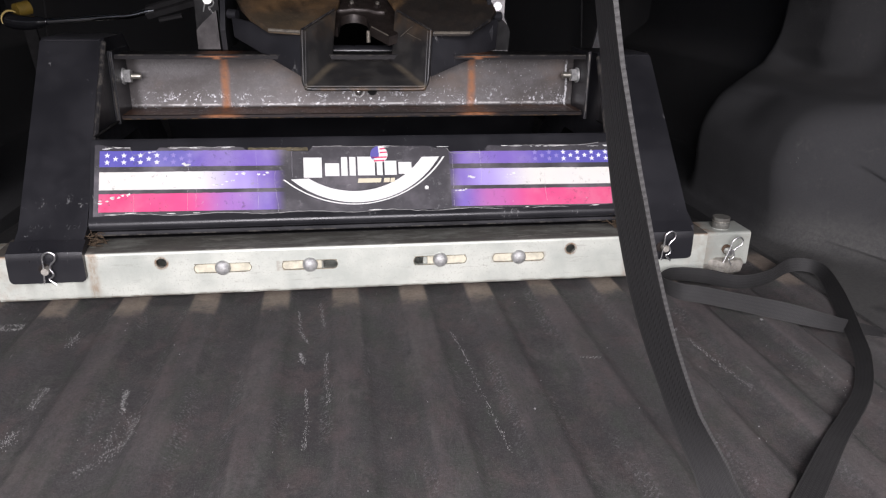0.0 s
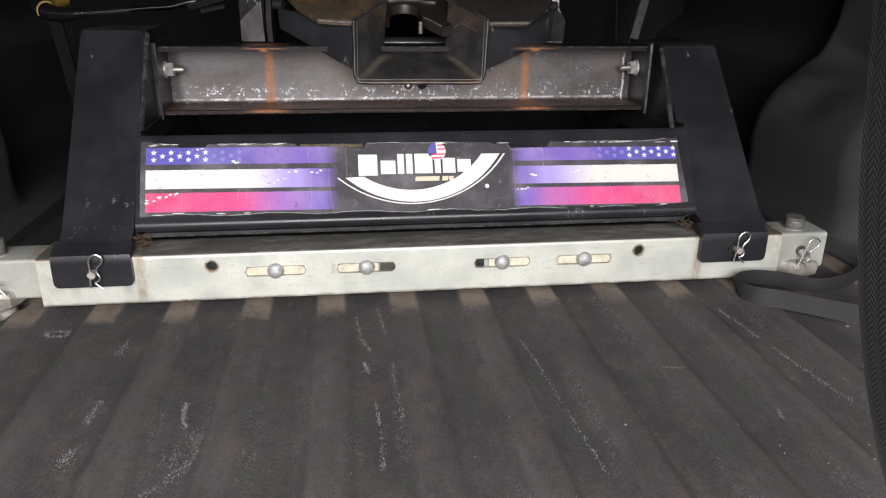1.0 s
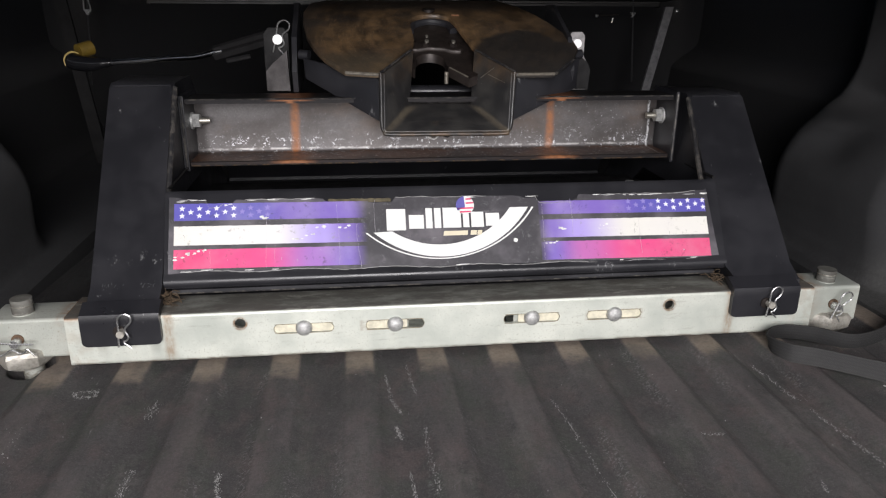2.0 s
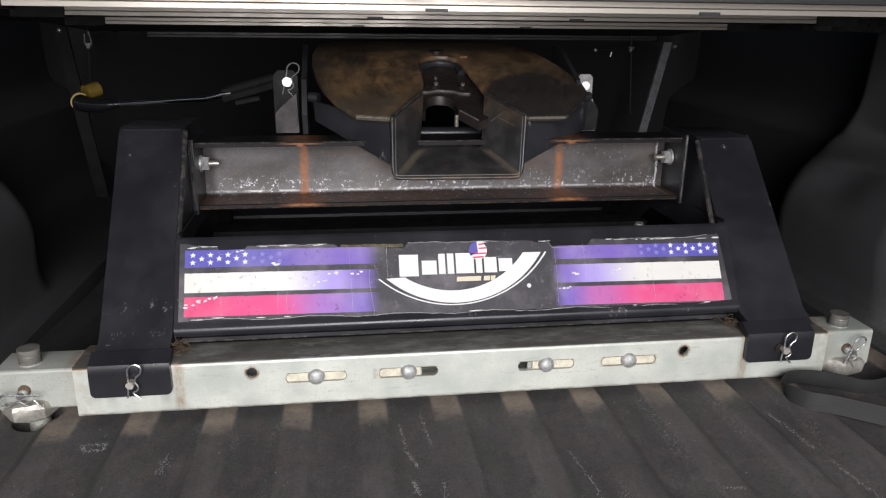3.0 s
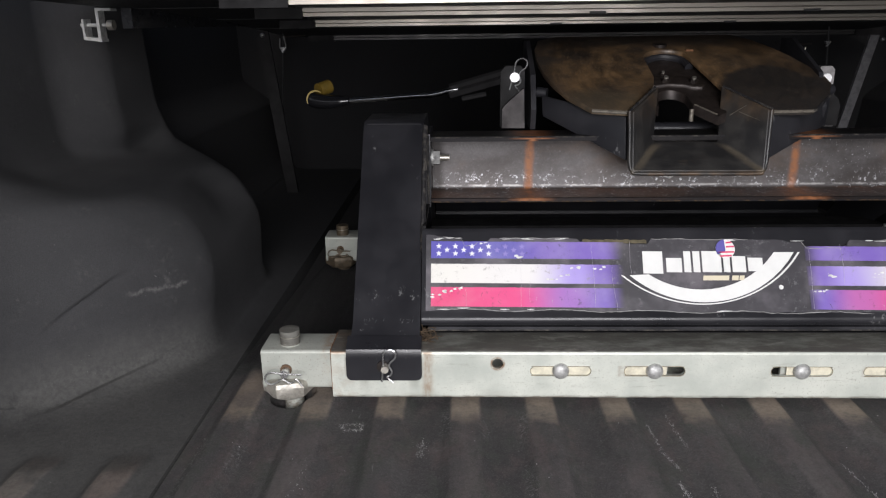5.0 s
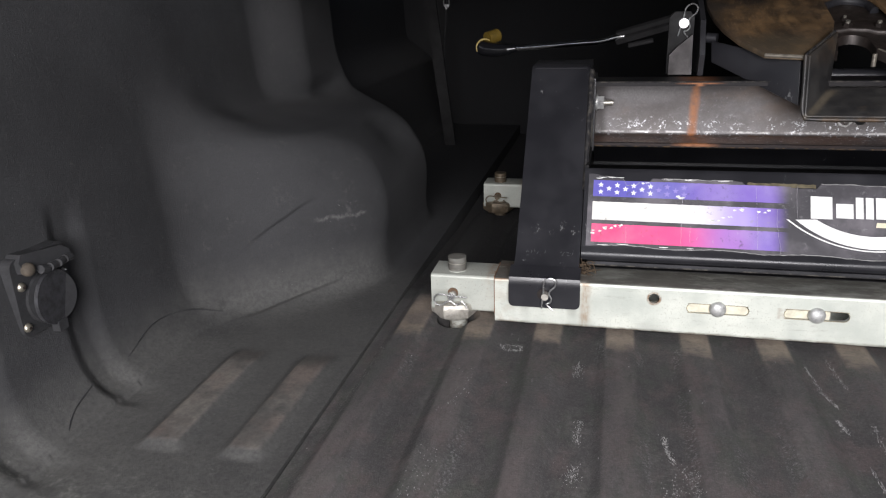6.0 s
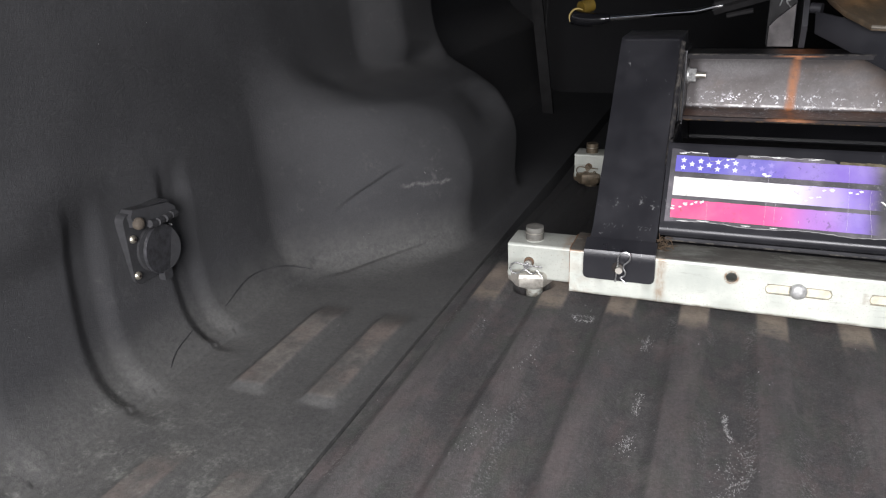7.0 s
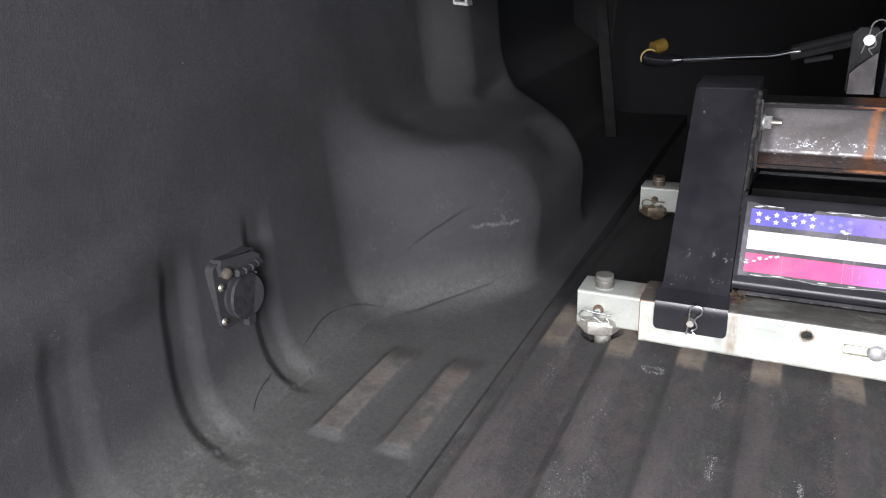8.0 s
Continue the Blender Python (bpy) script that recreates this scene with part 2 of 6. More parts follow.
        col = n.mix(bare, col, n.mix(n.ramp(n.noise(14, 4, 0.6, (1, 1, 1), (5, 9, 1)), 0.4, 0.62), (0.150, 0.122, 0.108), (0.165, 0.150, 0.134)))
        # pale grit trodden into the flat foot near the tail
        grit = n.math("MULTIPLY", n.math("MULTIPLY", n.ramp(n.noise(28, 6, 0.75, (1, 1, 1), (9, 4, 2)), 0.48, 0.66), n.ramp(fluff, 0.42, 0.66, 0.15, 0.9)), n.math("MULTIPLY", n.ramp(y, -0.30, -0.40), n.ramp(z, 0.02, 0.012)))
        col = n.mix(n.math("MULTIPLY", grit, 0.65), col, (0.20, 0.205, 0.185))
        # a pale scuff on the shoulder of the wheel arch
        torn = n.math("ADD", z, n.math("MULTIPLY", n.math("SUBTRACT", n.noise(70, 5, 0.75, (1, 1, 0.2)), 0.5), 0.022))
        scuff = n.math("MULTIPLY", n.near(torn, 0.0995, 0.0005, 0.0035), n.near(y, 0.106, 0.021, 0.006))
        flap = n.math("MULTIPLY", n.ramp(n.math("ADD", n.math("MULTIPLY", n.math("ABSOLUTE", n.math("SUBTRACT", y, 0.1125)), 4.0), n.math("ADD", z, n.math("MULTIPLY", n.math("SUBTRACT", ragged, 0.5), 0.02))), 0.112, 0.124, 1.0, 0.0), n.ramp(z, 0.101, 0.106))
        scuff = n.math("MULTIPLY", n.math("MAXIMUM", scuff, n.math("MULTIPLY", flap, 0.6)), n.ramp(x, -0.6, -0.62))
        col = n.mix(n.math("MULTIPLY", scuff, n.ramp(fluff, 0.35, 0.65, 0.1, 0.42)), col, (0.17, 0.165, 0.16))
        fleck = n.noise(300, 4, 0.7)
        col = n.mix(n.math("MULTIPLY", n.ramp(fleck, 0.68, 0.72), n.ramp(n.noise(11, 3, 0.6, (1, 1, 1), (2, 2, 2)), 0.55, 0.65, 0.0, 0.5)), col, (0.4, 0.4, 0.38))
    # matted tufts: pale lint and dark gaps between the fibres
    pill = n.noise(240, 4, 0.75, (1, 1, 1), (8, 1, 4))
    tuft = n.noise(520, 3, 0.7, (1, 1, 1), (1, 6, 2))
    low = 1.0 if floor else n.ramp(z, 0.015, 0.05, 1.0, 0.12)
    col = n.mix(n.math("MULTIPLY", n.ramp(pill, 0.62, 0.3, 0.0, 0.28), low), col, tuple(c * 0.35 for c in dark))
    col = n.mix(n.math("MULTIPLY", n.ramp(tuft, 0.5, 0.7, 0.0, 0.22), low), col, tuple(c * 1.9 for c in light))
    if not floor:
        lint = n.math("MULTIPLY", n.ramp(n.noise(13, 4, 0.7, (1, 1, 1), (5, 3, 1)), 0.56, 0.72), n.ramp(pill, 0.45, 0.62, 0.0, 0.30))
        lint = n.math("MULTIPLY", lint, n.math("MULTIPLY", n.ramp(y, -0.30, -0.42), n.ramp(z, 0.03, 0.06, 1.0, 0.0)))
        col = n.mix(lint, col, (0.34, 0.345, 0.31))
    n.bump(n.math("ADD", fibre, n.math("ADD", n.math("MULTIPLY", dust, 0.5 if floor else 1.5), n.math("ADD", fluff, n.math("MULTIPLY", pill, 1.5 if floor else 0.4)))), 0.4 if floor else 0.35, 0.0018)
    return n.done(col, 0.93, 0.0, 0.25)


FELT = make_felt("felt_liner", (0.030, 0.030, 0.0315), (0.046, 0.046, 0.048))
# the same felt, darkened for the shade deep under the cover
FRONT_FELT = make_felt("shaded_felt_panel", (0.008, 0.008, 0.009), (0.014, 0.014, 0.015))
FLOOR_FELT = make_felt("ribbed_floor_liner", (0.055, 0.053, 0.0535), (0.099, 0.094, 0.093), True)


def make_zinc(name, rusty=0.5, tone=1.0):
    n = Nodes(name)
    streak = n.noise(30, 5, 0.6, (0.35, 2, 2))
    cloud = n.noise(16, 4, 0.6)
    fine = n.noise(260, 4, 0.7)
    col = n.mix(n.ramp(cloud, 0.3, 0.7), tuple(c * tone for c in (0.45, 0.475, 0.43)), tuple(c * tone for c in (0.585, 0.60, 0.54)))
    col = n.mix(n.ramp(streak, 0.55, 0.85, 0.0, 0.5), col, (0.36, 0.35, 0.31))
    col = n.mix(n.ramp(fine, 0.62, 0.72, 0.0, 0.35), col, (0.22, 0.21, 0.18))
    x, y, z = n.axes()
    ends = n.near(n.math("ABSOLUTE", x), 0.435, 0.008, 0.02)
    legs = n.near(n.math("ABSOLUTE", x), 0.334, 0.003, 0.008)
    stain = n.math("MULTIPLY", n.math("MULTIPLY", n.math("MAXIMUM", ends, legs), n.ramp(n.noise(90, 4, 0.6), 0.38, 0.62, 0.0, rusty)), n.ramp(z, 0.057, 0.0625, 0.22, 1.0))
    col = n.mix(stain, col, (0.27, 0.13, 0.05))
    edge_top = n.math("MULTIPLY", n.math("MULTIPLY", n.near(n.math("ABSOLUTE", x), 0.4315, 0.010, 0.004), n.ramp(z, 0.0598, 0.0620)), n.ramp(n.noise(80, 4, 0.6, (1, 1, 1), (6, 1, 1)), 0.3, 0.55, 0.2, 0.9))
    col = n.mix(edge_top, col, (0.17, 0.085, 0.04))
    drip = n.math("MAXIMUM", n.near(n.math("ADD", x, n.math("MULTIPLY", cloud, 0.006)), -0.4035, 0.002, 0.006), n.near(n.math("ADD", x, n.math("MULTIPLY", cloud, 0.006)), -0.347, 0.002, 0.006))
    drip = n.math("MULTIPLY", n.math("MULTIPLY", drip, n.ramp(z, 0.030, 0.012, 1.0, 0.15)), n.ramp(streak, 0.3, 0.7, 0.2, 0.6))
    col = n.mix(drip, col, (0.20, 0.19, 0.165))
    run = n.math("MULTIPLY", n.near(n.math("ADD", n.math("ABSOLUTE", x), n.math("MULTIPLY", cloud, 0.008)), 0.3375, 0.0015, 0.006), n.ramp(n.noise(60, 5, 0.7, (1, 1, 0.35), (4, 4, 4)), 0.35, 0.65, 0.05, 0.7))
    col = n.mix(run, col, (0.24, 0.13, 0.055))
    grime = n.math("MULTIPLY", n.ramp(z, 0.0611, 0.0620), n.ramp(n.noise(40, 5, 0.7, (0.4, 1, 1)), 0.25, 0.6, 0.7, 0.97))
    col = n.mix(grime, col, n.mix(cloud, (0.050, 0.047, 0.042), (0.105, 0.098, 0.088)))
    foot = n.math("MULTIPLY", n.ramp(z, 0.0055, 0.0095, 1.0, 0.0), n.ramp(n.noise(140, 4, 0.7, (0.3, 1, 1)), 0.4, 0.6, 0.1, 0.8))
    col = n.mix(foot, col, (0.15, 0.12, 0.09))
    nick = n.math("MULTIPLY", n.ramp(n.noise(210, 5, 0.8, (0.6, 1, 1), (3, 3, 3)), 0.63, 0.67), n.ramp(n.noise(15, 3, 0.6, (1, 1, 1), (1, 8, 1)), 0.48, 0.6, 0.1, 0.7))
    col = n.mix(nick, col, (0.12, 0.115, 0.10))
    # rust that has crept out of the drilled holes and the slots
    hx, hz = n.math("SUBTRACT", n.math("ABSOLUTE", x), 0.255), n.math("SUBTRACT", z, 0.0475)
    hole = n.near(n.math("SQRT", n.math("ADD", n.math("MULTIPLY", hx, hx), n.math("MULTIPLY", hz, hz))), 0.0062, 0.0010, 0.0022)
    slot = n.math("MULTIPLY", n.near(n.math("ABSOLUTE", n.math("SUBTRACT", x, 0.051)), 0.135, 0.0340, 0.0035), n.near(z, 0.0385, 0.0058, 0.0016))
    creep = n.math("MULTIPLY", n.math("MAXIMUM", hole, n.math("MULTIPLY", slot, 0.4)), n.ramp(n.noise(120, 4, 0.7, (1, 1, 1), (2, 6, 2)), 0.35, 0.6, 0.15, 0.9))
    col = n.mix(creep, col, (0.20, 0.115, 0.06))
    scratch = n.noise(55, 6, 0.8, (0.3, 1, 2.2), (9, 2, 4))
    col = n.mix(n.ramp(scratch, 0.57, 0.63, 0.0, 0.4), col, (0.30, 0.295, 0.26))
    speck = n.noise(480, 3, 0.6, (1, 1, 1), (4, 9, 3))
    col = n.mix(n.math("MULTIPLY", n.ramp(speck, 0.60, 0.64), n.ramp(cloud, 0.4, 0.6, 0.05, 0.35)), col, (0.13, 0.10, 0.07))
    n.bump(n.math("ADD", fine, n.math("ADD", cloud, streak)), 0.2, 0.0012)
    return n.done(col, n.math("MAXIMUM", n.ramp(cloud, 0.3, 0.7, 0.36, 0.5), n.math("MULTIPLY", grime, 0.72)), n.math("SUBTRACT", 0.22, n.math("MULTIPLY", grime, 0.22)), n.math("SUBTRACT", 0.35, n.math("MULTIPLY", grime, 0.2)))


ZINC = make_zinc("zinc_plated_steel", 0.75)
ZINC_DULL = make_zinc("dull_plated_steel", 0.9, 0.72)


def make_black(name, base=0.014, rough=0.42, dusty=0.25):
    n = Nodes(name)
    fine = n.noise(700, 3, 0.6)
    cloud = n.noise(12, 5, 0.65)
    scratch = n.noise(26, 6, 0.75, (2.6, 2.6, 0.7))
    gate = n.noise(9, 3, 0.5, (1, 1, 1), (4, 2, 7))
    col = n.mix(n.ramp(cloud, 0.35, 0.75, 0.0, dusty), (base, base, base * 1.18), (0.030, 0.0295, 0.034))
    mark = n.math("MULTIPLY", n.ramp(scratch, 0.62, 0.66), n.ramp(gate, 0.50, 0.58))
    col = n.mix(n.math("MULTIPLY", mark, 0.55), col, (0.26, 0.26, 0.26))
    n.bump(fine, 0.10, 0.0006)
    return n.done(col, n.ramp(cloud, 0.3, 0.7, rough - 0.07, rough + 0.12), 0.0, 0.5)


BLACK = make_black("black_powder_coat", 0.0145, 0.38, 0.6)
BLACK_SATIN = make_black("black_satin_paint", 0.0155, 0.34, 0.4)
BLACK_DUSTY = make_black("dusty_black_steel", 0.012, 0.45, 0.8)


def make_worn_black(name, bare_colour):
    """Black paint rubbed through to grey steel in broken stretches."""
    n = Nodes(name)
    where = n.noise(70, 5, 0.75)
    fine = n.noise(400, 4, 0.7)
    bare = n.math("MULTIPLY", n.ramp(where, 0.47, 0.60), n.ramp(fine, 0.35, 0.6, 0.3, 1.0))
    col = n.mix(bare, (0.016, 0.0155, 0.017), bare_colour)
    n.bump(fine, 0.3, 0.0008)
    return n.done(col, 0.42, n.math("MULTIPLY", bare, 0.4), 0.5)


BLACK_WORN = make_worn_black("rubbed_black_edge", (0.105, 0.096, 0.085))
RUBBED_BROWN = make_worn_black("dusty_brown_edge", (0.13, 0.085, 0.05))


def make_funnel():
    n = Nodes("dusty_black_funnel")
    x, y, z = n.axes()
    smear = n.noise(24, 6, 0.7, (1, 1, 0.7), (3, 1, 2))
    fine = n.noise(300, 4, 0.7)
    cloud = n.noise(30, 4, 0.6)
    col = n.mix(n.ramp(cloud, 0.35, 0.7), (0.019, 0.0185, 0.019), (0.036, 0.034, 0.032))
    # dust packed along the two lower folds
    fold = n.math("SUBTRACT", n.math("ABSOLUTE", n.math("SUBTRACT", x, 0.0005)), n.math("ADD", 0.0445, n.math("MULTIPLY", n.math("SUBTRACT", 0.2585, z), 1.38)))
    dusty = n.math("MULTIPLY", n.ramp(n.math("ABSOLUTE", n.math("ADD", fold, n.math("MULTIPLY", n.math("SUBTRACT", cloud, 0.5), 0.008))), 0.001, 0.011, 0.75, 0.0), n.ramp(z, 0.262, 0.256))
    col = n.mix(n.math("MULTIPLY", dusty, n.ramp(smear, 0.3, 0.6, 0.35, 1.0)), col, (0.115, 0.096, 0.070))
    high = n.math("MULTIPLY", n.ramp(z, 0.285, 0.325), n.ramp(smear, 0.40, 0.66, 0.1, 0.85))
    col = n.mix(high, col, (0.105, 0.066, 0.036))
    low = n.math("MULTIPLY", n.ramp(z, 0.236, 0.229), n.ramp(smear, 0.42, 0.62, 0.0, 0.7))
    col = n.mix(low, col, (0.12, 0.075, 0.042))
    col = n.mix(n.math("MULTIPLY", n.ramp(smear, 0.56, 0.68), n.ramp(fine, 0.4, 0.7, 0.1, 0.5)), col, (0.10, 0.078, 0.055))
    nick = n.noise(190, 5, 0.8, (1, 1, 0.6), (7, 7, 1))
    col = n.mix(n.ramp(nick, 0.68, 0.72, 0.0, 0.5), col, (0.3, 0.28, 0.25))
    n.bump(n.math("ADD", fine, cloud), 0.25, 0.0008)
    return n.done(col, n.ramp(cloud, 0.3, 0.7, 0.30, 0.48), 0.1, 0.5)


FUNNEL = make_funnel()


def make_channel():
    n = Nodes("scraped_channel_steel")
    x, y, z = n.axes()
    cloud = n.noise(14, 5, 0.6, (1, 1, 1.6))
    fine = n.noise(330, 5, 0.75)
    pit = n.noise(150, 6, 0.8)
    patch = n.noise(22, 3, 0.6, (1, 1, 1), (1, 5, 2))
    col = n.mix(n.ramp(cloud, 0.3, 0.72), (0.066, 0.059, 0.057), (0.135, 0.128, 0.129))
    chips = n.math("MULTIPLY", n.ramp(pit, 0.56, 0.60), n.ramp(patch, 0.36, 0.52))
    chips = n.math("MULTIPLY", chips, n.ramp(n.math("ADD", z, n.math("MULTIPLY", n.math("SUBTRACT", patch, 0.5), 0.04)), 0.204, 0.220, 1.0, 0.03))
    col = n.mix(n.ramp(n.noise(420, 4, 0.8, (1, 1, 1), (4, 4, 1)), 0.42, 0.62, 0.3, 0.0), col, (0.05, 0.045, 0.044))
    col = n.mix(n.math("MULTIPLY", chips, 0.85), col, (0.62, 0.63, 0.66))
    dots = n.math("MULTIPLY", n.ramp(n.noise(300, 2, 0.5, (1, 1, 1), (9, 2, 4)), 0.665, 0.70), n.math("MULTIPLY", n.ramp(patch, 0.40, 0.60, 0.2, 1.0), n.ramp(n.math("ADD", x, n.math("MULTIPLY", patch, 0.25)), 0.12, 0.30, 0.10, 0.75)))
    col = n.mix(dots, col, (0.55, 0.56, 0.58))
    tan = n.ramp(n.noise(9, 5, 0.65, (1, 1, 2), (7, 3, 1)), 0.46, 0.68, 0.0, 0.55)
    col = n.mix(n.math("MULTIPLY", tan, n.ramp(z, 0.205, 0.235, 0.2, 1.0)), col, (0.125, 0.092, 0.072))
    rub = n.math("MULTIPLY", n.near(n.math("ADD", z, n.math("MULTIPLY", n.math("SUBTRACT", fine, 0.5), 0.003)), 0.1935, 0.0006, 0.0014), n.ramp(n.noise(60, 5, 0.7, (1, 1, 1), (1, 1, 7)), 0.42, 0.60, 0.0, 0.5))
    col = n.mix(rub, col, (0.50, 0.49, 0.48))
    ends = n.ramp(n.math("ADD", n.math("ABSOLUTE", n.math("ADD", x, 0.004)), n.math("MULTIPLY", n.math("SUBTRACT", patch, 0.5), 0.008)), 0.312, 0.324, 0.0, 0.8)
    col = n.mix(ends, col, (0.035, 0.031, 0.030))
    drip = n.math("MULTIPLY", n.near(n.math("ADD", x, n.math("MULTIPLY", n.math("SUBTRACT", cloud, 0.5), 0.012)), 0.3175, 0.0006, 0.0016), n.ramp(fine, 0.40, 0.52, 0.1, 0.9))
    col = n.mix(n.math("MULTIPLY", drip, n.ramp(z, 0.262, 0.25)), col, (0.55, 0.56, 0.57))
    low = n.ramp(n.math("ADD", z, n.math("MULTIPLY", n.math("SUBTRACT", fine, 0.5), 0.006)), 0.1865, 0.191, 1.0, 0.0)
    col = n.mix(n.math("MULTIPLY", low, 0.9), col, n.mix(n.ramp(cloud, 0.4, 0.6), (0.20, 0.088, 0.042), (0.09, 0.055, 0.042)))
    paint = n.math("MAXIMUM", n.ramp(y, 0.2148, 0.2158, 1.0, 0.0), n.ramp(z, 0.2698, 0.2702))
    paint = n.math("MULTIPLY", paint, n.ramp(fine, 0.6, 0.75, 0.95, 0.3))
    col = n.mix(paint, col, (0.013, 0.012, 0.013))
    weld = n.near(n.math("ADD", n.math("ABSOLUTE", n.math("ADD", x, 0.017)), n.math("MULTIPLY", n.math("SUBTRACT", patch, 0.5), 0.006)), 0.184, 0.001, 0.008)
    foot = n.math("MULTIPLY", n.near(n.math("ABSOLUTE", n.math("ADD", x, 0.017)), 0.184, 0.006, 0.03), n.math("MAXIMUM", low, n.ramp(z, 0.2665, 0.268)))
    rust = n.math("MULTIPLY", n.math("MAXIMUM", weld, foot), n.ramp(n.noise(75, 4, 0.6), 0.25, 0.6, 0.3, 1.0))
    col = n.mix(n.math("MULTIPLY", rust, 0.9), col, n.mix(fine, (0.36, 0.14, 0.05), (0.22, 0.085, 0.036)))
    # hammered relief and stray bare dots
    pebble = n.noise(190, 2, 0.5, (1, 1, 1), (6, 1, 3))
    n.bump(n.math("ADD", n.math("MULTIPLY", fine, 0.5), n.math("MULTIPLY", pebble, 0.8)), 0.16, 0.0009)
    return n.done(col, n.ramp(cloud, 0.3, 0.7, 0.38, 0.54), n.math("SUBTRACT", 0.5, n.math("MULTIPLY", rust, 0.5)), 0.3)


CHANNEL = make_channel()


def make_greasy():
    n = Nodes("rust_and_grease_on_black_steel")
    x, y, z = n.axes()
    # rub marks in arcs round the middle of the head
    dx, dy = n.math("SUBTRACT", x, 0.01), n.math("SUBTRACT", y, 0.31)
    r = n.math("SQRT", n.math("ADD", n.math("MULTIPLY", dx, dx), n.math("MULTIPLY", dy, dy)))
    turn = n.math("ARCTAN2", dx, dy)
    wobble = n.math("MULTIPLY", n.noise(14, 4, 0.6, (1, 1, 1), (3, 3, 3)), 0.05)
    arc = n.put("ShaderNodeCombineXYZ", X=n.math("MULTIPLY", n.math("ADD", r, wobble), 75.0), Y=n.math("MULTIPLY", turn, 2.2))
    swirl = n.put("ShaderNodeTexNoise", Vector=arc.outputs[0], Scale=1.0, Detail=7.0, Roughness=0.65).outputs["Fac"]
    smear = n.noise(20, 6, 0.65, (1, 1, 1), (6, 2, 2))
    swirl = n.math("ADD", n.math("MULTIPLY", swirl, 0.5), n.math("MULTIPLY", smear, 0.5))
    fine = n.noise(240, 4, 0.7)
    col = n.mix(n.ramp(swirl, 0.30, 0.72), (0.036, 0.026, 0.018), (0.235, 0.140, 0.066))
    col = n.mix(n.ramp(n.noise(13, 5, 0.65, (1, 1, 1), (2, 9, 1)), 0.42, 0.66, 0.0, 0.8), col, (0.026, 0.022, 0.020))
    hair = n.put("ShaderNodeTexNoise", Vector=n.put("ShaderNodeCombineXYZ", X=n.math("MULTIPLY", r, 420.0), Y=n.math("MULTIPLY", turn, 9.0)).outputs[0], Scale=1.0, Detail=4.0, Roughness=0.6).outputs["Fac"]
    col = n.mix(n.ramp(hair, 0.56, 0.68, 0.0, 0.45), col, (0.23, 0.15, 0.085))
    # the lobe on one side is rubbed clean of grease, in a rounded patch
    ex, ey = n.math("DIVIDE", n.math("SUBTRACT", x, 0.128), 0.078), n.math("DIVIDE", n.math("SUBTRACT", y, 0.238), 0.078)
    patch = n.math("ADD", n.math("ADD", n.math("MULTIPLY", ex, ex), n.math("MULTIPLY", ey, ey)), n.math("MULTIPLY", n.math("SUBTRACT", smear, 0.5), 1.1))
    col = n.mix(n.ramp(patch, 0.75, 1.15, 0.9, 0.0), col, (0.022, 0.021, 0.021))
    dull = n.math("MULTIPLY", n.ramp(x, -0.05, -0.07), n.ramp(n.math("ADD", y, n.math("MULTIPLY", n.math("SUBTRACT", smear, 0.5), 0.05)), 0.265, 0.235, 0.0, 0.5))
    col = n.mix(dull, col, (0.085, 0.068, 0.046))
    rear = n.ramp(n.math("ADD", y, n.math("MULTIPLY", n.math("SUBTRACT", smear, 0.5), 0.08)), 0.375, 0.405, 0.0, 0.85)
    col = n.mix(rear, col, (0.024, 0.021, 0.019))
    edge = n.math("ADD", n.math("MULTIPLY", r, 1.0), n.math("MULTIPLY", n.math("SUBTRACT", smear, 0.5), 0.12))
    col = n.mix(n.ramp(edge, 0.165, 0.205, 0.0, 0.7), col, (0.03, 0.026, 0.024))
    col = n.mix(n.ramp(fine, 0.55, 0.8, 0.0, 0.4), col, (0.27, 0.20, 0.13))
    n.bump(n.math("ADD", fine, swirl), 0.3, 0.001)
    return n.done(col, n.ramp(swirl, 0.3, 0.7, 0.30, 0.6), 0.25, 0.5)


GREASY = make_greasy()


def make_plain(name, colour, rough, metal=0.0, vary=0.25, scale=60, bump=0.1, spec=0.5):
    n = Nodes(name)
    a, b = n.noise(scale, 5, 0.65), n.noise(scale * 9, 3, 0.6)
    col = n.mix(n.ramp(a, 0.35, 0.7, 0.0, 1.0), colour, tuple(c * (1 - vary) for c in colour))
    col = n.mix(n.ramp(b, 0.6, 0.75, 0.0, vary), col, tuple(c * 0.5 for c in colour))
    n.bump(b, bump, 0.0006)
    return n.done(col, n.ramp(a, 0.3, 0.7, max(0.05, rough - 0.06), min(1, rough + 0.08)), metal, spec)


BOLT = make_plain("dull_galvanised_bolt", (0.50, 0.50, 0.49), 0.44, 0.5, 0.45, 150, 0.7)
STEEL = make_plain("bright_wire_steel", (0.60, 0.60, 0.60), 0.28, 0.9, 0.15)
PIN_FACE = make_plain("machined_pin_face", (0.85, 0.85, 0.85), 0.45, 0.35, 0.05)
CAST = make_plain("worn_plated_nut", (0.60, 0.57, 0.50), 0.34, 0.85, 0.4, 90, 0.5)
BROWN_STEEL = make_plain("brown_oxidised_steel", (0.034, 0.026, 0.023), 0.45, 0.4, 0.5, 70, 0.3)
RUST = make_plain("orange_rust", (0.22, 0.10, 0.045), 0.85, 0.0, 0.5, 120, 0.6)
CREAM = make_plain("cream_painted_insert", (0.66, 0.62, 0.49), 0.55, 0.1, 0.3, 80, 0.2)
CHROME = make_plain("dark_chromed_rod", (0.82, 0.82, 0.83), 0.09, 1.0, 0.05, 60, 0.01)
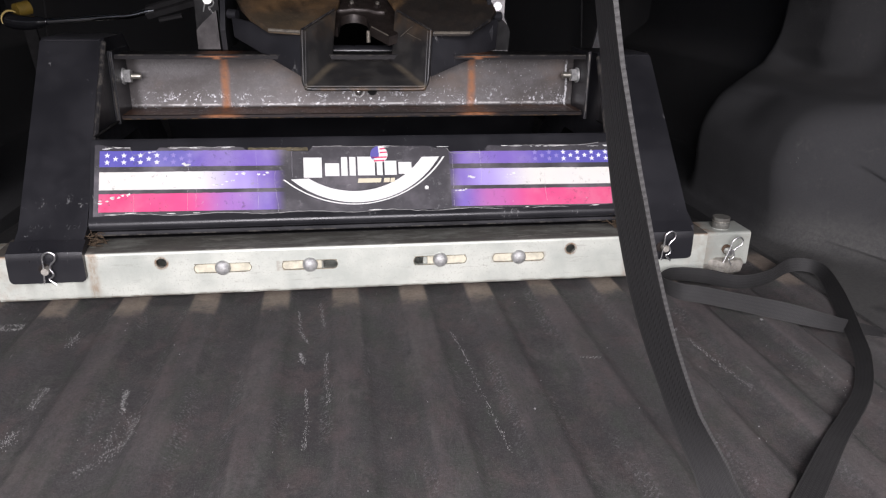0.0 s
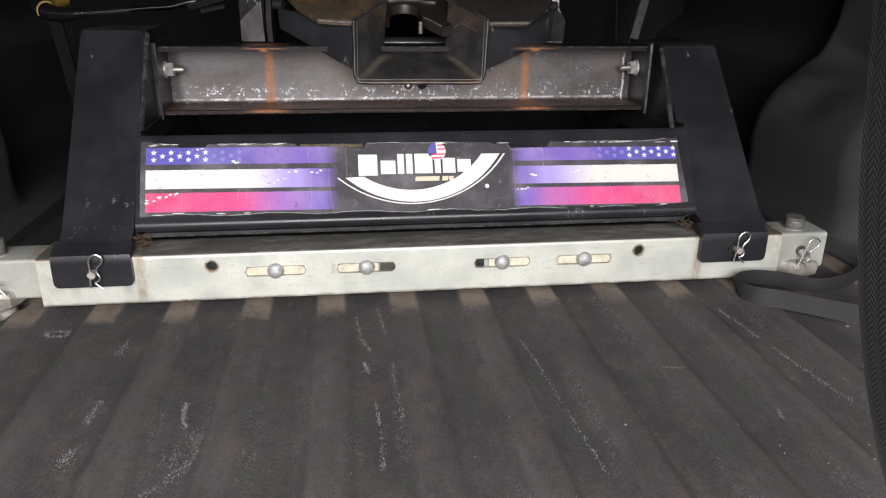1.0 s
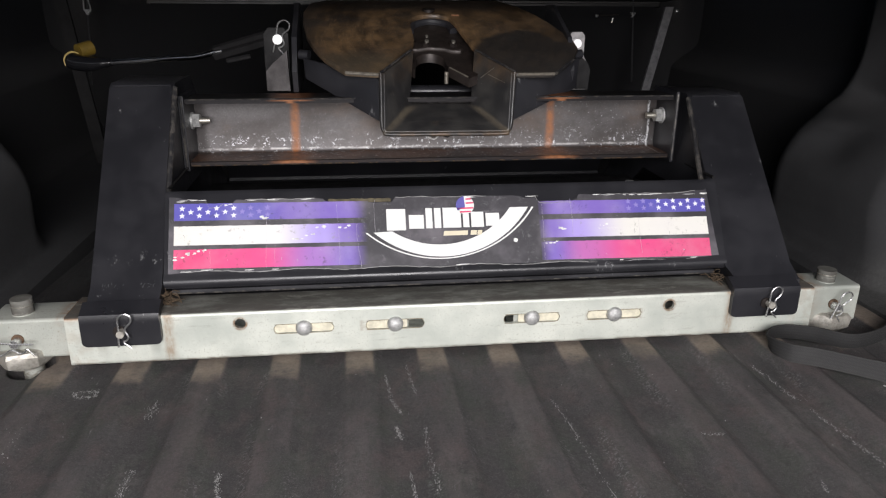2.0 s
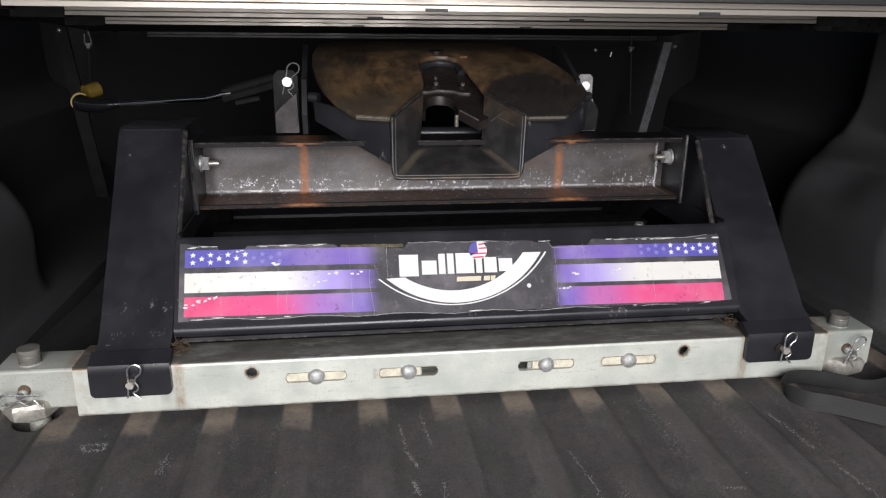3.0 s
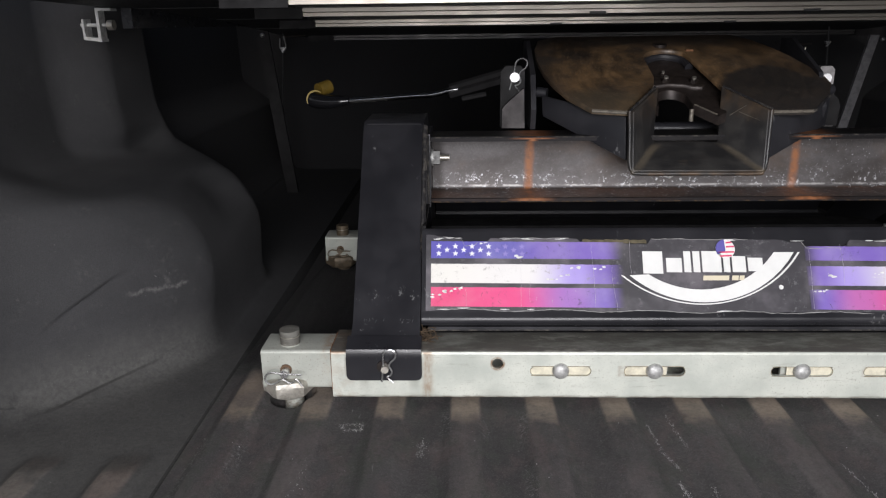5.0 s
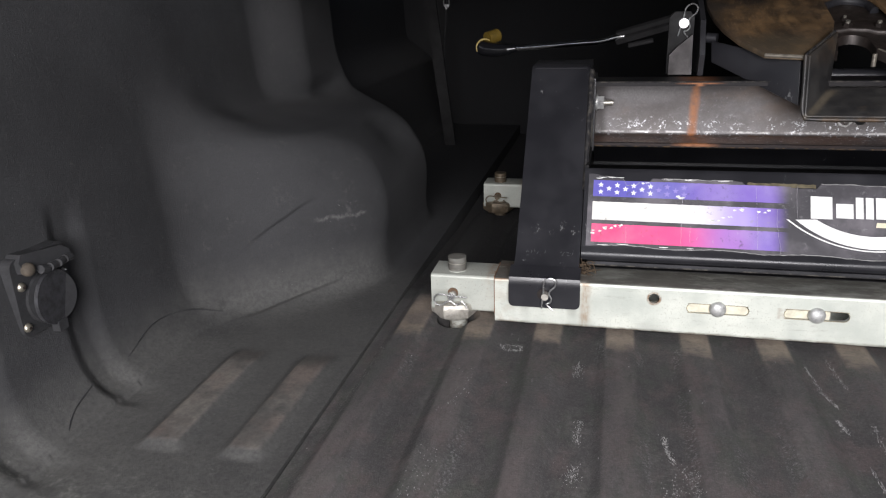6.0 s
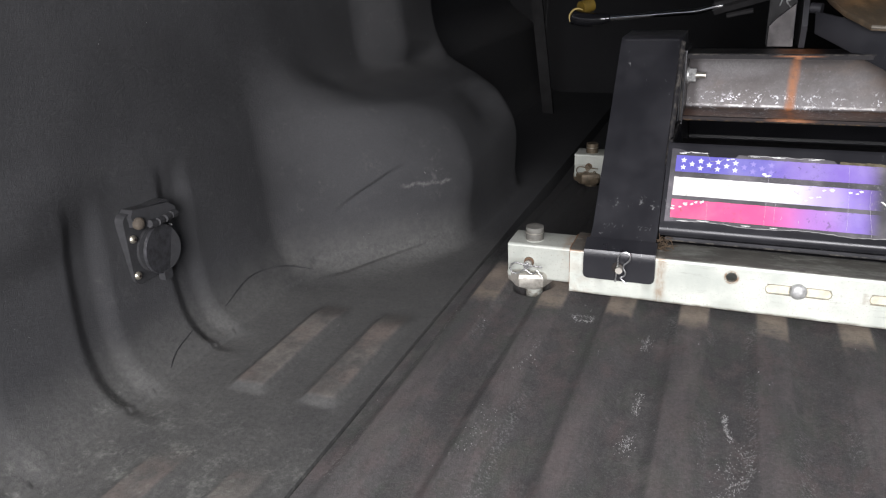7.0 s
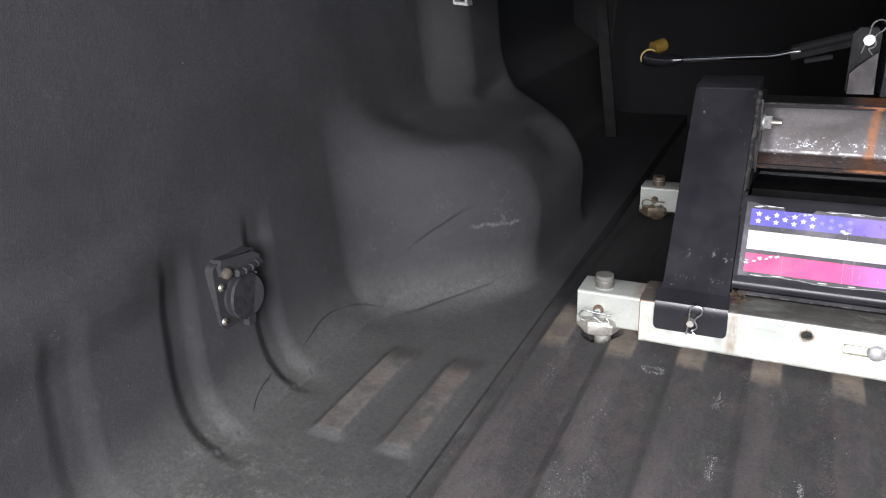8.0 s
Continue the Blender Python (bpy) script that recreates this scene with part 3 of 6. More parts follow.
YELLOW = make_plain("yellow_vinyl", (0.115, 0.074, 0.010), 0.5, 0.0, 0.3, 60, 0.1)
MATT = make_plain("matt_black_steel", (0.013, 0.0125, 0.013), 0.6, 0.0, 0.5, 40, 0.2, 0.15)
EDGE_WEAR = make_plain("rubbed_steel_edge", (0.19, 0.17, 0.14), 0.45, 0.4, 0.5, 160, 0.3)
RUBBER = make_plain("black_rubber", (0.02, 0.02, 0.021), 0.55, 0.0, 0.3, 60, 0.2)
PLASTIC = make_plain("grey_black_plastic", (0.024, 0.024, 0.026), 0.7, 0.0, 0.35, 80, 0.3)
ALU = make_plain("brushed_aluminium_rail", (0.36, 0.33, 0.287), 0.38, 0.5, 0.06, 12, 0.1)
GREY_RAIL = make_plain("dull_dark_rail", (0.05, 0.048, 0.047), 0.4, 0.3, 0.15, 30, 0.1)
# right-hand prop, painted paler as if light reached it
LIT_PROP = make_plain("lit_grey_flat_bar", (0.17, 0.168, 0.175), 0.5, 0.2, 0.4, 60, 0.2, 0.4)
COVER = make_plain("black_vinyl_cover", (0.02, 0.02, 0.021), 0.5, 0.0, 0.3, 200, 0.4)
PAINT = make_plain("dark_vehicle_paint", (0.02, 0.021, 0.024), 0.25, 0.0, 0.15, 40, 0.03)
CONCRETE = make_plain("outdoor_concrete", (0.36, 0.35, 0.33), 0.9, 0.0, 0.3, 4, 0.4)
SOCKET_LID = make_plain("scratched_grey_plastic", (0.036, 0.036, 0.040), 0.55, 0.0, 0.6, 120, 0.3)
TAN_CAP = make_plain("dusty_tan_cap", (0.075, 0.060, 0.045), 0.8, 0.0, 0.4, 150, 0.4)
NUT = make_plain("dull_cast_nut", (0.46, 0.435, 0.385), 0.45, 0.45, 0.45, 110, 0.6)
RUST_BROWN = make_plain("dark_brown_rust", (0.105, 0.062, 0.035), 0.85, 0.0, 0.5, 140, 0.6)
SLOT_RIM = make_plain("brown_slot_edge", (0.26, 0.22, 0.14), 0.6, 0.1, 0.6, 160, 0.4)
BRASS = make_plain("plated_screw", (0.62, 0.57, 0.47), 0.3, 0.9, 0.2)


def make_webbing():
    """Woven band: u runs across it, v along it in metres."""
    n = Nodes("black_webbing")
    uv = n.t.nodes.new("ShaderNodeTexCoord").outputs["UV"]
    u, v, _ = n.put("ShaderNodeSeparateXYZ", Vector=uv).outputs
    zig = n.math("ABSOLUTE", n.math("SUBTRACT", n.math("FRACT", n.math("MULTIPLY", u, 5.0)), 0.5))
    weave = n.math("FRACT", n.math("ADD", n.math("MULTIPLY", v, 360.0), n.math("MULTIPLY", zig, 3.0)))
    thread = n.ramp(n.math("ABSOLUTE", n.math("SUBTRACT", weave, 0.5)), 0.12, 0.40)
    rib = n.ramp(zig, 0.06, 0.20, 0.35, 1.0)
    cloud = n.noise(26, 5, 0.65)
    selvedge = n.ramp(n.math("ABSOLUTE", n.math("SUBTRACT", u, 0.5)), 0.43, 0.47)
    col = n.mix(n.math("MULTIPLY", thread, rib), (0.016, 0.0157, 0.016), (0.032, 0.0315, 0.0315))
    col = n.mix(n.math("MULTIPLY", selvedge, 0.7), col, (0.032, 0.031, 0.030))
    col = n.mix(n.ramp(cloud, 0.45, 0.8, 0.0, 0.35), col, (0.044, 0.043, 0.042))
    n.bump(n.math("MULTIPLY", thread, rib), 0.35, 0.0006)
    return n.done(col, 0.72, 0.0, 0.35)


WEBBING = make_webbing()


def make_print(name, stops, worn=0.6, crack=(0.05, 0.05, 0.05)):
    """Printed vinyl whose colour runs along x through the given (place, colour) stops."""
    n = Nodes(name)
    x = n.axes()[0]
    col = None
    for (a, ca), (b, cb) in zip(stops, stops[1:]):
        col = n.mix(n.ramp(x, a, b), ca if col is None else col, cb)
    pit = n.noise(120, 6, 0.8, (1, 1, 1), (stops[0][0], 3, 5))
    gate = n.noise(24, 3, 0.6)
    fade = n.noise(16, 4, 0.6)
    col = n.mix(n.ramp(fade, 0.4, 0.75, 0.0, 0.18), col, (0.55, 0.5, 0.55))
    hair = n.noise(70, 6, 0.85, (1.0, 1.0, 1.0), (7, 1, stops[0][0]))
    split = n.math("MULTIPLY", n.near(hair, 0.5, 0.0015, 0.004), n.ramp(gate, 0.52, 0.6))
    mark = n.math("MAXIMUM", n.math("MULTIPLY", split, 0.7), n.math("MULTIPLY", n.ramp(pit, 0.58, 0.62), n.ramp(gate, 0.40, 0.58)))
    col = n.mix(n.math("MULTIPLY", mark, worn), col, crack)
    return n.done(col, n.ramp(fade, 0.3, 0.7, 0.42, 0.55), 0.0, 0.25)


DARK_P = (0.043, 0.041, 0.046)
BLUE, VIOLET = (0.095, 0.085, 0.36), (0.17, 0.11, 0.40)
P_DARK = make_print("printed_charcoal_vinyl", [(-0.4, DARK_P), (0.4, DARK_P)], 0.25, (0.3, 0.3, 0.3))
P_BLUE = make_print("printed_blue_to_violet", [(-0.33, BLUE), (-0.245, BLUE), (-0.19, VIOLET), (-0.13, VIOLET), (-0.105, DARK_P), (0.10, DARK_P), (0.125, VIOLET), (0.19, VIOLET), (0.25, BLUE), (0.33, BLUE)], 0.5)
P_WHITE = make_print("printed_white_to_violet", [(-0.33, (0.66, 0.645, 0.60)), (-0.22, (0.66, 0.645, 0.63)), (-0.16, (0.34, 0.27, 0.60)), (-0.13, VIOLET), (-0.105, DARK_P), (0.10, DARK_P), (0.12, VIOLET), (0.15, (0.34, 0.27, 0.60)), (0.22, (0.64, 0.625, 0.58)), (0.33, (0.66, 0.645, 0.60))], 0.6, (0.25, 0.24, 0.22))
P_RED = make_print("printed_red_to_violet", [(-0.33, (0.62, 0.05, 0.16)), (-0.235, (0.62, 0.065, 0.20)), (-0.17, (0.30, 0.14, 0.42)), (-0.13, VIOLET), (-0.105, DARK_P), (0.10, DARK_P), (0.12, VIOLET), (0.16, (0.42, 0.12, 0.34)), (0.22, (0.62, 0.065, 0.20)), (0.33, (0.62, 0.05, 0.16))], 0.5)
P_LOGO = make_plain("printed_white_vinyl", (0.68, 0.68, 0.66), 0.5, 0.0, 0.06, 60, 0.02, 0.25)
P_STAR = make_plain("printed_pale_star", (0.72, 0.72, 0.80), 0.5, 0.0, 0.06, 60, 0.02, 0.25)
P_STAR_DIM = make_plain("printed_faded_star", (0.24, 0.20, 0.48), 0.5, 0.0, 0.06, 60, 0.02, 0.25)
P_EDGE = make_plain("torn_vinyl_edge", (0.70, 0.70, 0.68), 0.5, 0.0, 0.3, 200, 0.2, 0.25)
P_CREAM = make_plain("printed_cream_vinyl", (0.62, 0.56, 0.42), 0.5, 0.0, 0.06, 60, 0.02, 0.25)
P_PINK = make_plain("printed_red_vinyl", (0.60, 0.06, 0.14), 0.5, 0.0, 0.1, 60, 0.02, 0.25)
P_NAVY = make_plain("printed_navy_vinyl", (0.10, 0.09, 0.32), 0.5, 0.0, 0.1, 60, 0.02, 0.25)

# ---------------------------------------------------------------- the truck bed
PITCH, RIB0 = 0.0848, -0.037
BED_BACK, BED_FRONT = -1.02, 1.42


SOCKETS = [(-0.4945, 0.024), (0.4735, 0.024), (-0.5215, 0.572), (0.4465, 0.572)]


def floor_height(x, y=-1.0):
    """Low ribs that run the length of the bed, tops at 0, dipping ahead to fit the camera's view, and four sockets for
    the anchor posts.
    """
    d = abs(((x - RIB0) / PITCH + 50.5) % 1.0 - 0.5) * PITCH
    z = -0.0075 * step(0.012, 0.028, d) - 0.06 * max(0.0, min(y, 0.62) - 0.09)
    for sx, sy in SOCKETS:
        r = math.hypot(x - sx, y - sy)
        if r < 0.03:
            z -= 0.022 * step(0.0275, 0.0225, r)
    return z


def make_floor():
    bm = bmesh.new()
    xs = [-0.5853 + 1.1706 * i / 280 for i in range(281)]
    for sx, sy in SOCKETS:
        xs += [sx - 0.03 + 0.06 * i / 30 for i in range(31)]
    xs = sorted(set(round(x, 4) for x in xs))
    ys = [BED_BACK + (BED_FRONT - BED_BACK) * j / 24 for j in range(25)]
    for sy in (0.024, 0.572):
        ys += [sy - 0.031 + 0.062 * i / 31 for i in range(32)]
    ys = sorted(set(round(y, 4) for y in ys))
    grid = [[bm.verts.new((x, y, floor_height(x, y))) for x in xs] for y in ys]
    for a, b in zip(grid, grid[1:]):
        for i in range(len(xs) - 1):
            bm.faces.new((a[i], a[i + 1], b[i + 1], b[i]))
    add_box(bm, -0.586, 0.586, BED_BACK, BED_FRONT, -0.045, -0.032)
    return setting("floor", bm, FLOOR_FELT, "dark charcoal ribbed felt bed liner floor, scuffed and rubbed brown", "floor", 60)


make_floor()

# cross-sections of the side liner, from the floor seam up to the rail: plain, and over the wheel arch
PLAIN = [(0.5868, 0.0), (0.65, 0.0), (0.72, 0.0), (0.775, 0.002), (0.808, 0.010), (0.830, 0.034), (0.842, 0.072), (0.849, 0.115), (0.855, 0.165), (0.860, 0.21), (0.866, 0.255), (0.87, 0.32), (0.872, 0.40), (0.874, 0.47)]
ARCH = [(0.5868, 0.0), (0.606, 0.0), (0.624, 0.005), (0.631, 0.03), (0.630, 0.06), (0.628, 0.09), (0.630, 0.12), (0.641, 0.152), (0.665, 0.184), (0.712, 0.206), (0.79, 0.216), (0.855, 0.240), (0.872, 0.33), (0.876, 0.47)]


def side_point(s, y):
    """A place on the side liner: s from 0 at the floor seam to 1 at the rail."""
    k = s * (len(PLAIN) - 1)
    i = min(int(k), len(PLAIN) - 2)
    f = k - i
    def on(profile):
        a, b, c, d = (Vector(profile[min(max(j, 0), len(profile) - 1)]) for j in (i - 1, i, i + 1, i + 2))
        return 0.5 * (2 * b + (c - a) * f + (2 * a - 5 * b + 4 * c - d) * f * f + (3 * b - a - 3 * c + d) * f ** 3)
    arch = on(ARCH)
    up = min(1.0, arch.y / 0.21)
    w = step(-0.075 + 0.03 * up, 0.165 + 0.02 * up, y) * step(0.66, 0.40, y)
    p = on(PLAIN).lerp(arch, w)
    out, z = p
    # an upright swelling over the arch and the recessed stretch ahead of it
    high = step(0.19, 0.27, z)
    out -= 0.05 * high * step(0.27, 0.38, y) * step(0.572, 0.50, y)
    out += 0.07 * high * step(0.54, 0.575, y)
    # a shallow hollow in the crown of the arch
    out += 0.02 * step(0.12, 0.18, z) * math.exp(-((y - 0.33) / 0.07) ** 2) * w * step(0.21, 0.19, z)
    # three shallow channels that run down the wall into the floor
    for yn, deep in ((-0.382, 1.0), (-0.247, 1.0), (-0.522, 0.5)):
        d = y - yn - 0.022 * step(0.02, 0.20, z)
        sunk = deep * step(-0.008, 0.011, d) * step(0.050, 0.024, d) * step(0.215, 0.165, z) * step(0.755, 0.822, out) * (1 - w)
        tilt = step(0.075, 0.015, z)
        out += 0.0058 * sunk * (1 - 0.4 * tilt)
        z -= 0.0065 * sunk * tilt
    # a shallow step along the wall above them
    out -= 0.012 * step(0.245, 0.205, z) * step(0.14, 0.19, z) * (1 - w) * step(-0.28, -0.42, y)
    # the crease where the arch meets the floor
    if 0.02 < w < 0.98:
        z -= 0.005 * math.exp(-((k - 3.2) / 0.22) ** 2) * step(0.02, 0.2, w) * step(0.98, 0.8, w)
    # a cut in the liner over the wheel arch
    if w > 0.2:
        ty = (y - 0.016) / 0.074
        gz = 0.069 + 0.058 * ty
        if -0.1 < ty < 1.1:
            out += 0.010 * math.exp(-((z - gz) / 0.0038) ** 2) * step(-0.1, 0.5, ty) * step(1.1, 0.8, ty)
    # floor ribs that carry on under the wall's foot
    if z < 0.02 and out < 0.80:
        d = abs(((-out - RIB0) / PITCH + 50.5) % 1.0 - 0.5) * PITCH
        across = step(0.025, 0.014, d) * step(0.765, 0.745, out)
        z += 0.006 * across * max(step(-0.314, -0.296, y) * step(-0.10, -0.15, y), 0.6 * step(-0.40, -0.46, y)) - 0.004
    return out, z


def make_side(name, sign):
    bm = bmesh.new()
    ns = 170
    ys = [BED_BACK + (-0.66 - BED_BACK) * j / 30 for j in range(30)] + [-0.66 + 0.10 * j / 25 for j in range(25)] + [-0.56 + 0.42 * j / 230 for j in range(230)] + [-0.14 + 0.78 * j / 180 for j in range(180)] + [0.64 + (BED_FRONT - 0.64) * j / 50 for j in range(51)]
    grid = []
    for y in ys:
        row = []
        for i in range(ns + 1):
            out, z = side_point(i / ns, y)
            row.append(bm.verts.new((sign * out, y, z)))
        row.append(bm.verts.new((sign * 0.97, y, 0.47)))
        row.append(bm.verts.new((sign * 0.97, y, -0.045)))
        row.append(bm.verts.new((sign * 0.5868, y, -0.045)))
        grid.append(row)
    n = len(grid[0])
    for a, b in zip(grid, grid[1:]):
        for i in range(n):
            bm.faces.new((a[i], a[(i + 1) % n], b[(i + 1) % n], b[i]))
    bm.faces.new(grid[0])
    bm.faces.new(grid[-1])
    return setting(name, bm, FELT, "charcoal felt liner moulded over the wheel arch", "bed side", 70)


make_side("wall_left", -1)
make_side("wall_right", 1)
setting("wall_front", box(-0.97, 0.97, BED_FRONT, BED_FRONT + 0.05, -0.045, 0.47, 0.005), FRONT_FELT, "felt-lined front wall of the truck bed, coloured dark for shade", "bulkhead")
for s, nm in ((-1, "trim_left"), (1, "trim_right")):
    setting(nm, prism([(s * 0.868, 0.4705), (s * 0.868, 0.482), (s * 0.876, 0.488), (s * 0.982, 0.488), (s * 0.99, 0.482), (s * 0.99, 0.40), (s * 0.972, 0.40), (s * 0.972, 0.4705)], "y", BED_BACK, BED_FRONT + 0.05), PAINT, "black rail along the top of the bed side", "bed rail")
setting("ground", box(-60, 60, -60, 60, -0.90, -0.85), CONCRETE, "pale concrete ground behind the truck", "ground")

# ---------------------------------------------------------------- mounting bars across the floor
def hairpin(c, along, across, size=0.045, r=0.00105):
    """A spring clip: one straight leg and one waved leg from a round eye. c: where it grips its pin."""
    c, u, v = Vector(c), Vector(along).normalized(), Vector(across).normalized()
    shape = [(-0.42, -0.10), (0.10, -0.10), (0.42, -0.12), (0.56, -0.03), (0.60, 0.10), (0.52, 0.22), (0.36, 0.22), (0.20, 0.10), (0.08, 0.08), (-0.08, 0.17), (-0.2, 0.12), (-0.26, 0.04), (-0.42, 0.24)]
    return wire([c + size * (a * u + b * v) for a, b in shape], r, 8, 5)


def hollow_bar(x0, x1, y0, z0, z1, depth, wall, holes):
    """A square tube along x with openings through its near wall."""
    r = 0.0036
    bm = pierced([(x0, z0 + r), (x1, z0 + r), (x1, z1 - r), (x0, z1 - r)], holes, "y", y0, y0 + wall)
    arc = [(radians(a)) for a in (0, 22, 45, 68, 90)]
    y1 = y0 + depth
    top = [(y0 + r - r * math.cos(a), z1 - r + r * math.sin(a)) for a in arc]
    back_top = [(y1 - r + r * math.sin(a), z1 - r + r * math.cos(a)) for a in arc]
    back_low = [(y1 - r + r * math.cos(a), z0 + r - r * math.sin(a)) for a in arc]
    low = [(y0 + r - r * math.sin(a), z0 + r - r * math.cos(a)) for a in arc]
    inner = [(y0 + wall, z0 + r), (y0 + wall, z0 + wall), (y1 - wall, z0 + wall), (y1 - wall, z1 - wall), (y0 + wall, z1 - wall), (y0 + wall, z1 - r)]
    add_prism(bm, top + back_top + back_low + low + inner, "x", x0, x1)
    return bm


SLOTS = ((-0.184, 0.068), (-0.079, 0.068), (0.084, 0.068), (0.186, 0.068))


ARM_END = {-1: -0.5245, 1: 0.5085}
POST = {-1: -0.4945, 1: 0.4735}


def cast_nut(x, y, seed):
    """A thick worn nut: six sides, a tapered foot and an uneven shoulder."""
    r = random.Random(seed)
    bm = bmesh.new()
    rings = []
    for z, rad in ((0.0020, 0.0225), (0.0065, 0.0300), (0.0190, 0.0315), (0.0225, 0.0290), (0.0245, 0.0210), (0.0250, 0.0120)):
        ring = []
        for k in range(24):
            a = radians(15 * k + 14)
            flat_side = math.cos(math.pi / 6) / math.cos((a - radians(14)) % (math.pi / 3) - math.pi / 6)
            q = rad * (flat_side if rad > 0.024 else 1.0) + (r.uniform(-0.0008, 0.0008) if rad > 0.02 else 0)
            ring.append(bm.verts.new((x + q * math.cos(a), y + q * math.sin(a), z + (r.uniform(-0.001, 0.001) if z > 0.01 else 0))))
        rings.append(ring)
    for a, b in zip(rings, rings[1:]):
        for i in range(24):
            bm.faces.new((a[i], a[(i + 1) % 24], b[(i + 1) % 24], b[i]))
    bm.faces.new(rings[0][::-1])
    bm.faces.new(rings[-1])
    return bm


def make_mounting_bar():
    bar = thing("mounting_bar", (0, 0.03, 0), "zinc-plated square steel mounting bar lying across the ribbed floor", "mounting bar", "hitch mounting bars")
    holes = [slot_loop(x, 0.0385, w, 0.0115) for x, w in SLOTS] + [ring_loop(s * 0.255, 0.0475, 0.0062) for s in (-1, 1)]
    tube = part("tube", hollow_bar(-0.443, 0.443, 0.0, 0.004, 0.0625, 0.0635, 0.0048, holes), ZINC, bar, smooth=25)
    for x, w in SLOTS:
        part("bolt_head", dome((x, -0.001, 0.039), (0, -1, 0), 0.0094, 0.0058), BOLT, tube, "domed bright bolt head")
    for x, w in SLOTS:
        rim = [Vector((u, -0.0001, v)) for u, v in slot_loop(x, 0.0385, w, 0.0115, 6)]
        part("slot_rim", wire(rim + rim[:1], 0.00035, 6, 2), SLOT_RIM, tube, "thin brown line round the slot")
    for x, a, b in ((-0.184, -0.037, 0.037), (-0.079, -0.037, 0.014), (0.084, -0.016, 0.037), (0.186, -0.037, 0.037)):
        part("slot_liner", box(x + a, x + b, 0.0022, 0.0032, 0.0332, 0.0438), CREAM, tube, "cream strip seen through the slot")
    for s in (-1, 1):
        hole = [ring_loop(s * 0.255, 0.0475, 0.0105)]
        a, b = sorted((s * 0.063, ARM_END[s]))
        arm = part("extension_arm", hollow_bar(a, b, 0.0062, 0.013, 0.0605, 0.050, 0.0045, hole), ZINC_DULL, bar, "plated inner arm drawn out of the bar", smooth=25)
        part("rust_band", box(*sorted((s * 0.4435, s * 0.4448)), 0.0058, 0.0571, 0.0125, 0.0612, 0.001), RUST, arm, "rusty line where the arm leaves the bar")
        part("end_web", box(*sorted((ARM_END[s] - s * 0.0085, ARM_END[s] - s * 0.001)), 0.011, 0.052, 0.0178, 0.0562, 0.001), ZINC, arm)
        px = POST[s]
        post = part("anchor_post", rod((px, 0.026, -0.03), (px, 0.026, 0.0785 if s < 0 else 0.0765), 0.0114, n=28, soft=0.0022), ZINC_DULL, bar, "round plated anchor post standing in a floor socket")
        part("post_groove", rod((px, 0.026, 0.0705), (px, 0.026, 0.0716), 0.0117, n=28), CAST, post)
        part("collar", cast_nut(px + s * 0.003, 0.020, 11 + s), NUT, bar, "worn plated six-sided collar")
        part("cross_pin", rod((px + s * 0.002, -0.0055, 0.036), (px + s * 0.002, 0.03, 0.036), 0.0048, n=14, soft=0.0008), STEEL, bar)
        part("pin_rust", rod((px + s * 0.002, 0.0045, 0.037), (px + s * 0.002, 0.0059, 0.037), 0.0066, n=18), RUST_BROWN, bar, "rust ring round the pin hole")
        if s < 0:
            part("spring_clip", hairpin((px + 0.001, -0.007, 0.0335), (-1, 0, 0.05), (0, 0, -0.9), 0.041), STEEL, bar, "bright wire spring clip")
        else:
            part("spring_clip", hairpin((px + 0.002, -0.007, 0.036), (0.35, 0, 1), (1, 0, -0.3), 0.039), STEEL, bar, "bright wire spring clip")
    return bar


front_bar = make_mounting_bar()
front_bar.rotation_euler = (0, radians(0.05), 0)
rear_bar = copy_thing(front_bar, pose(-0.027, 0.576, -0.0275, 0, 0.25))
tagged(rear_bar, "zinc-plated square steel mounting bar in the dark behind the hitch")

# the rear nuts are brown; these rear pieces are also darkened for shade
REAR_SHADED = make_plain("shaded_brown_steel", (0.16, 0.125, 0.085), 0.5, 0.4, 0.5, 90, 0.5)
for ob in rear_bar.children:
    if ob.name.split(".")[0] in ("collar", "cross_pin", "spring_clip", "anchor_post"):
        ob.material_slots[0].link = "OBJECT"
        ob.material_slots[0].material = REAR_SHADED
        tagged(ob, "shaded brown " + ob.name.split(".")[0].replace("_", " "))

# ---------------------------------------------------------------- the hitch frame
frame_base = thing("hitch_frame", (0, 0.29, 0.066), "black powder-coated steel hitch frame pinned to two bars", "trailer hitch")


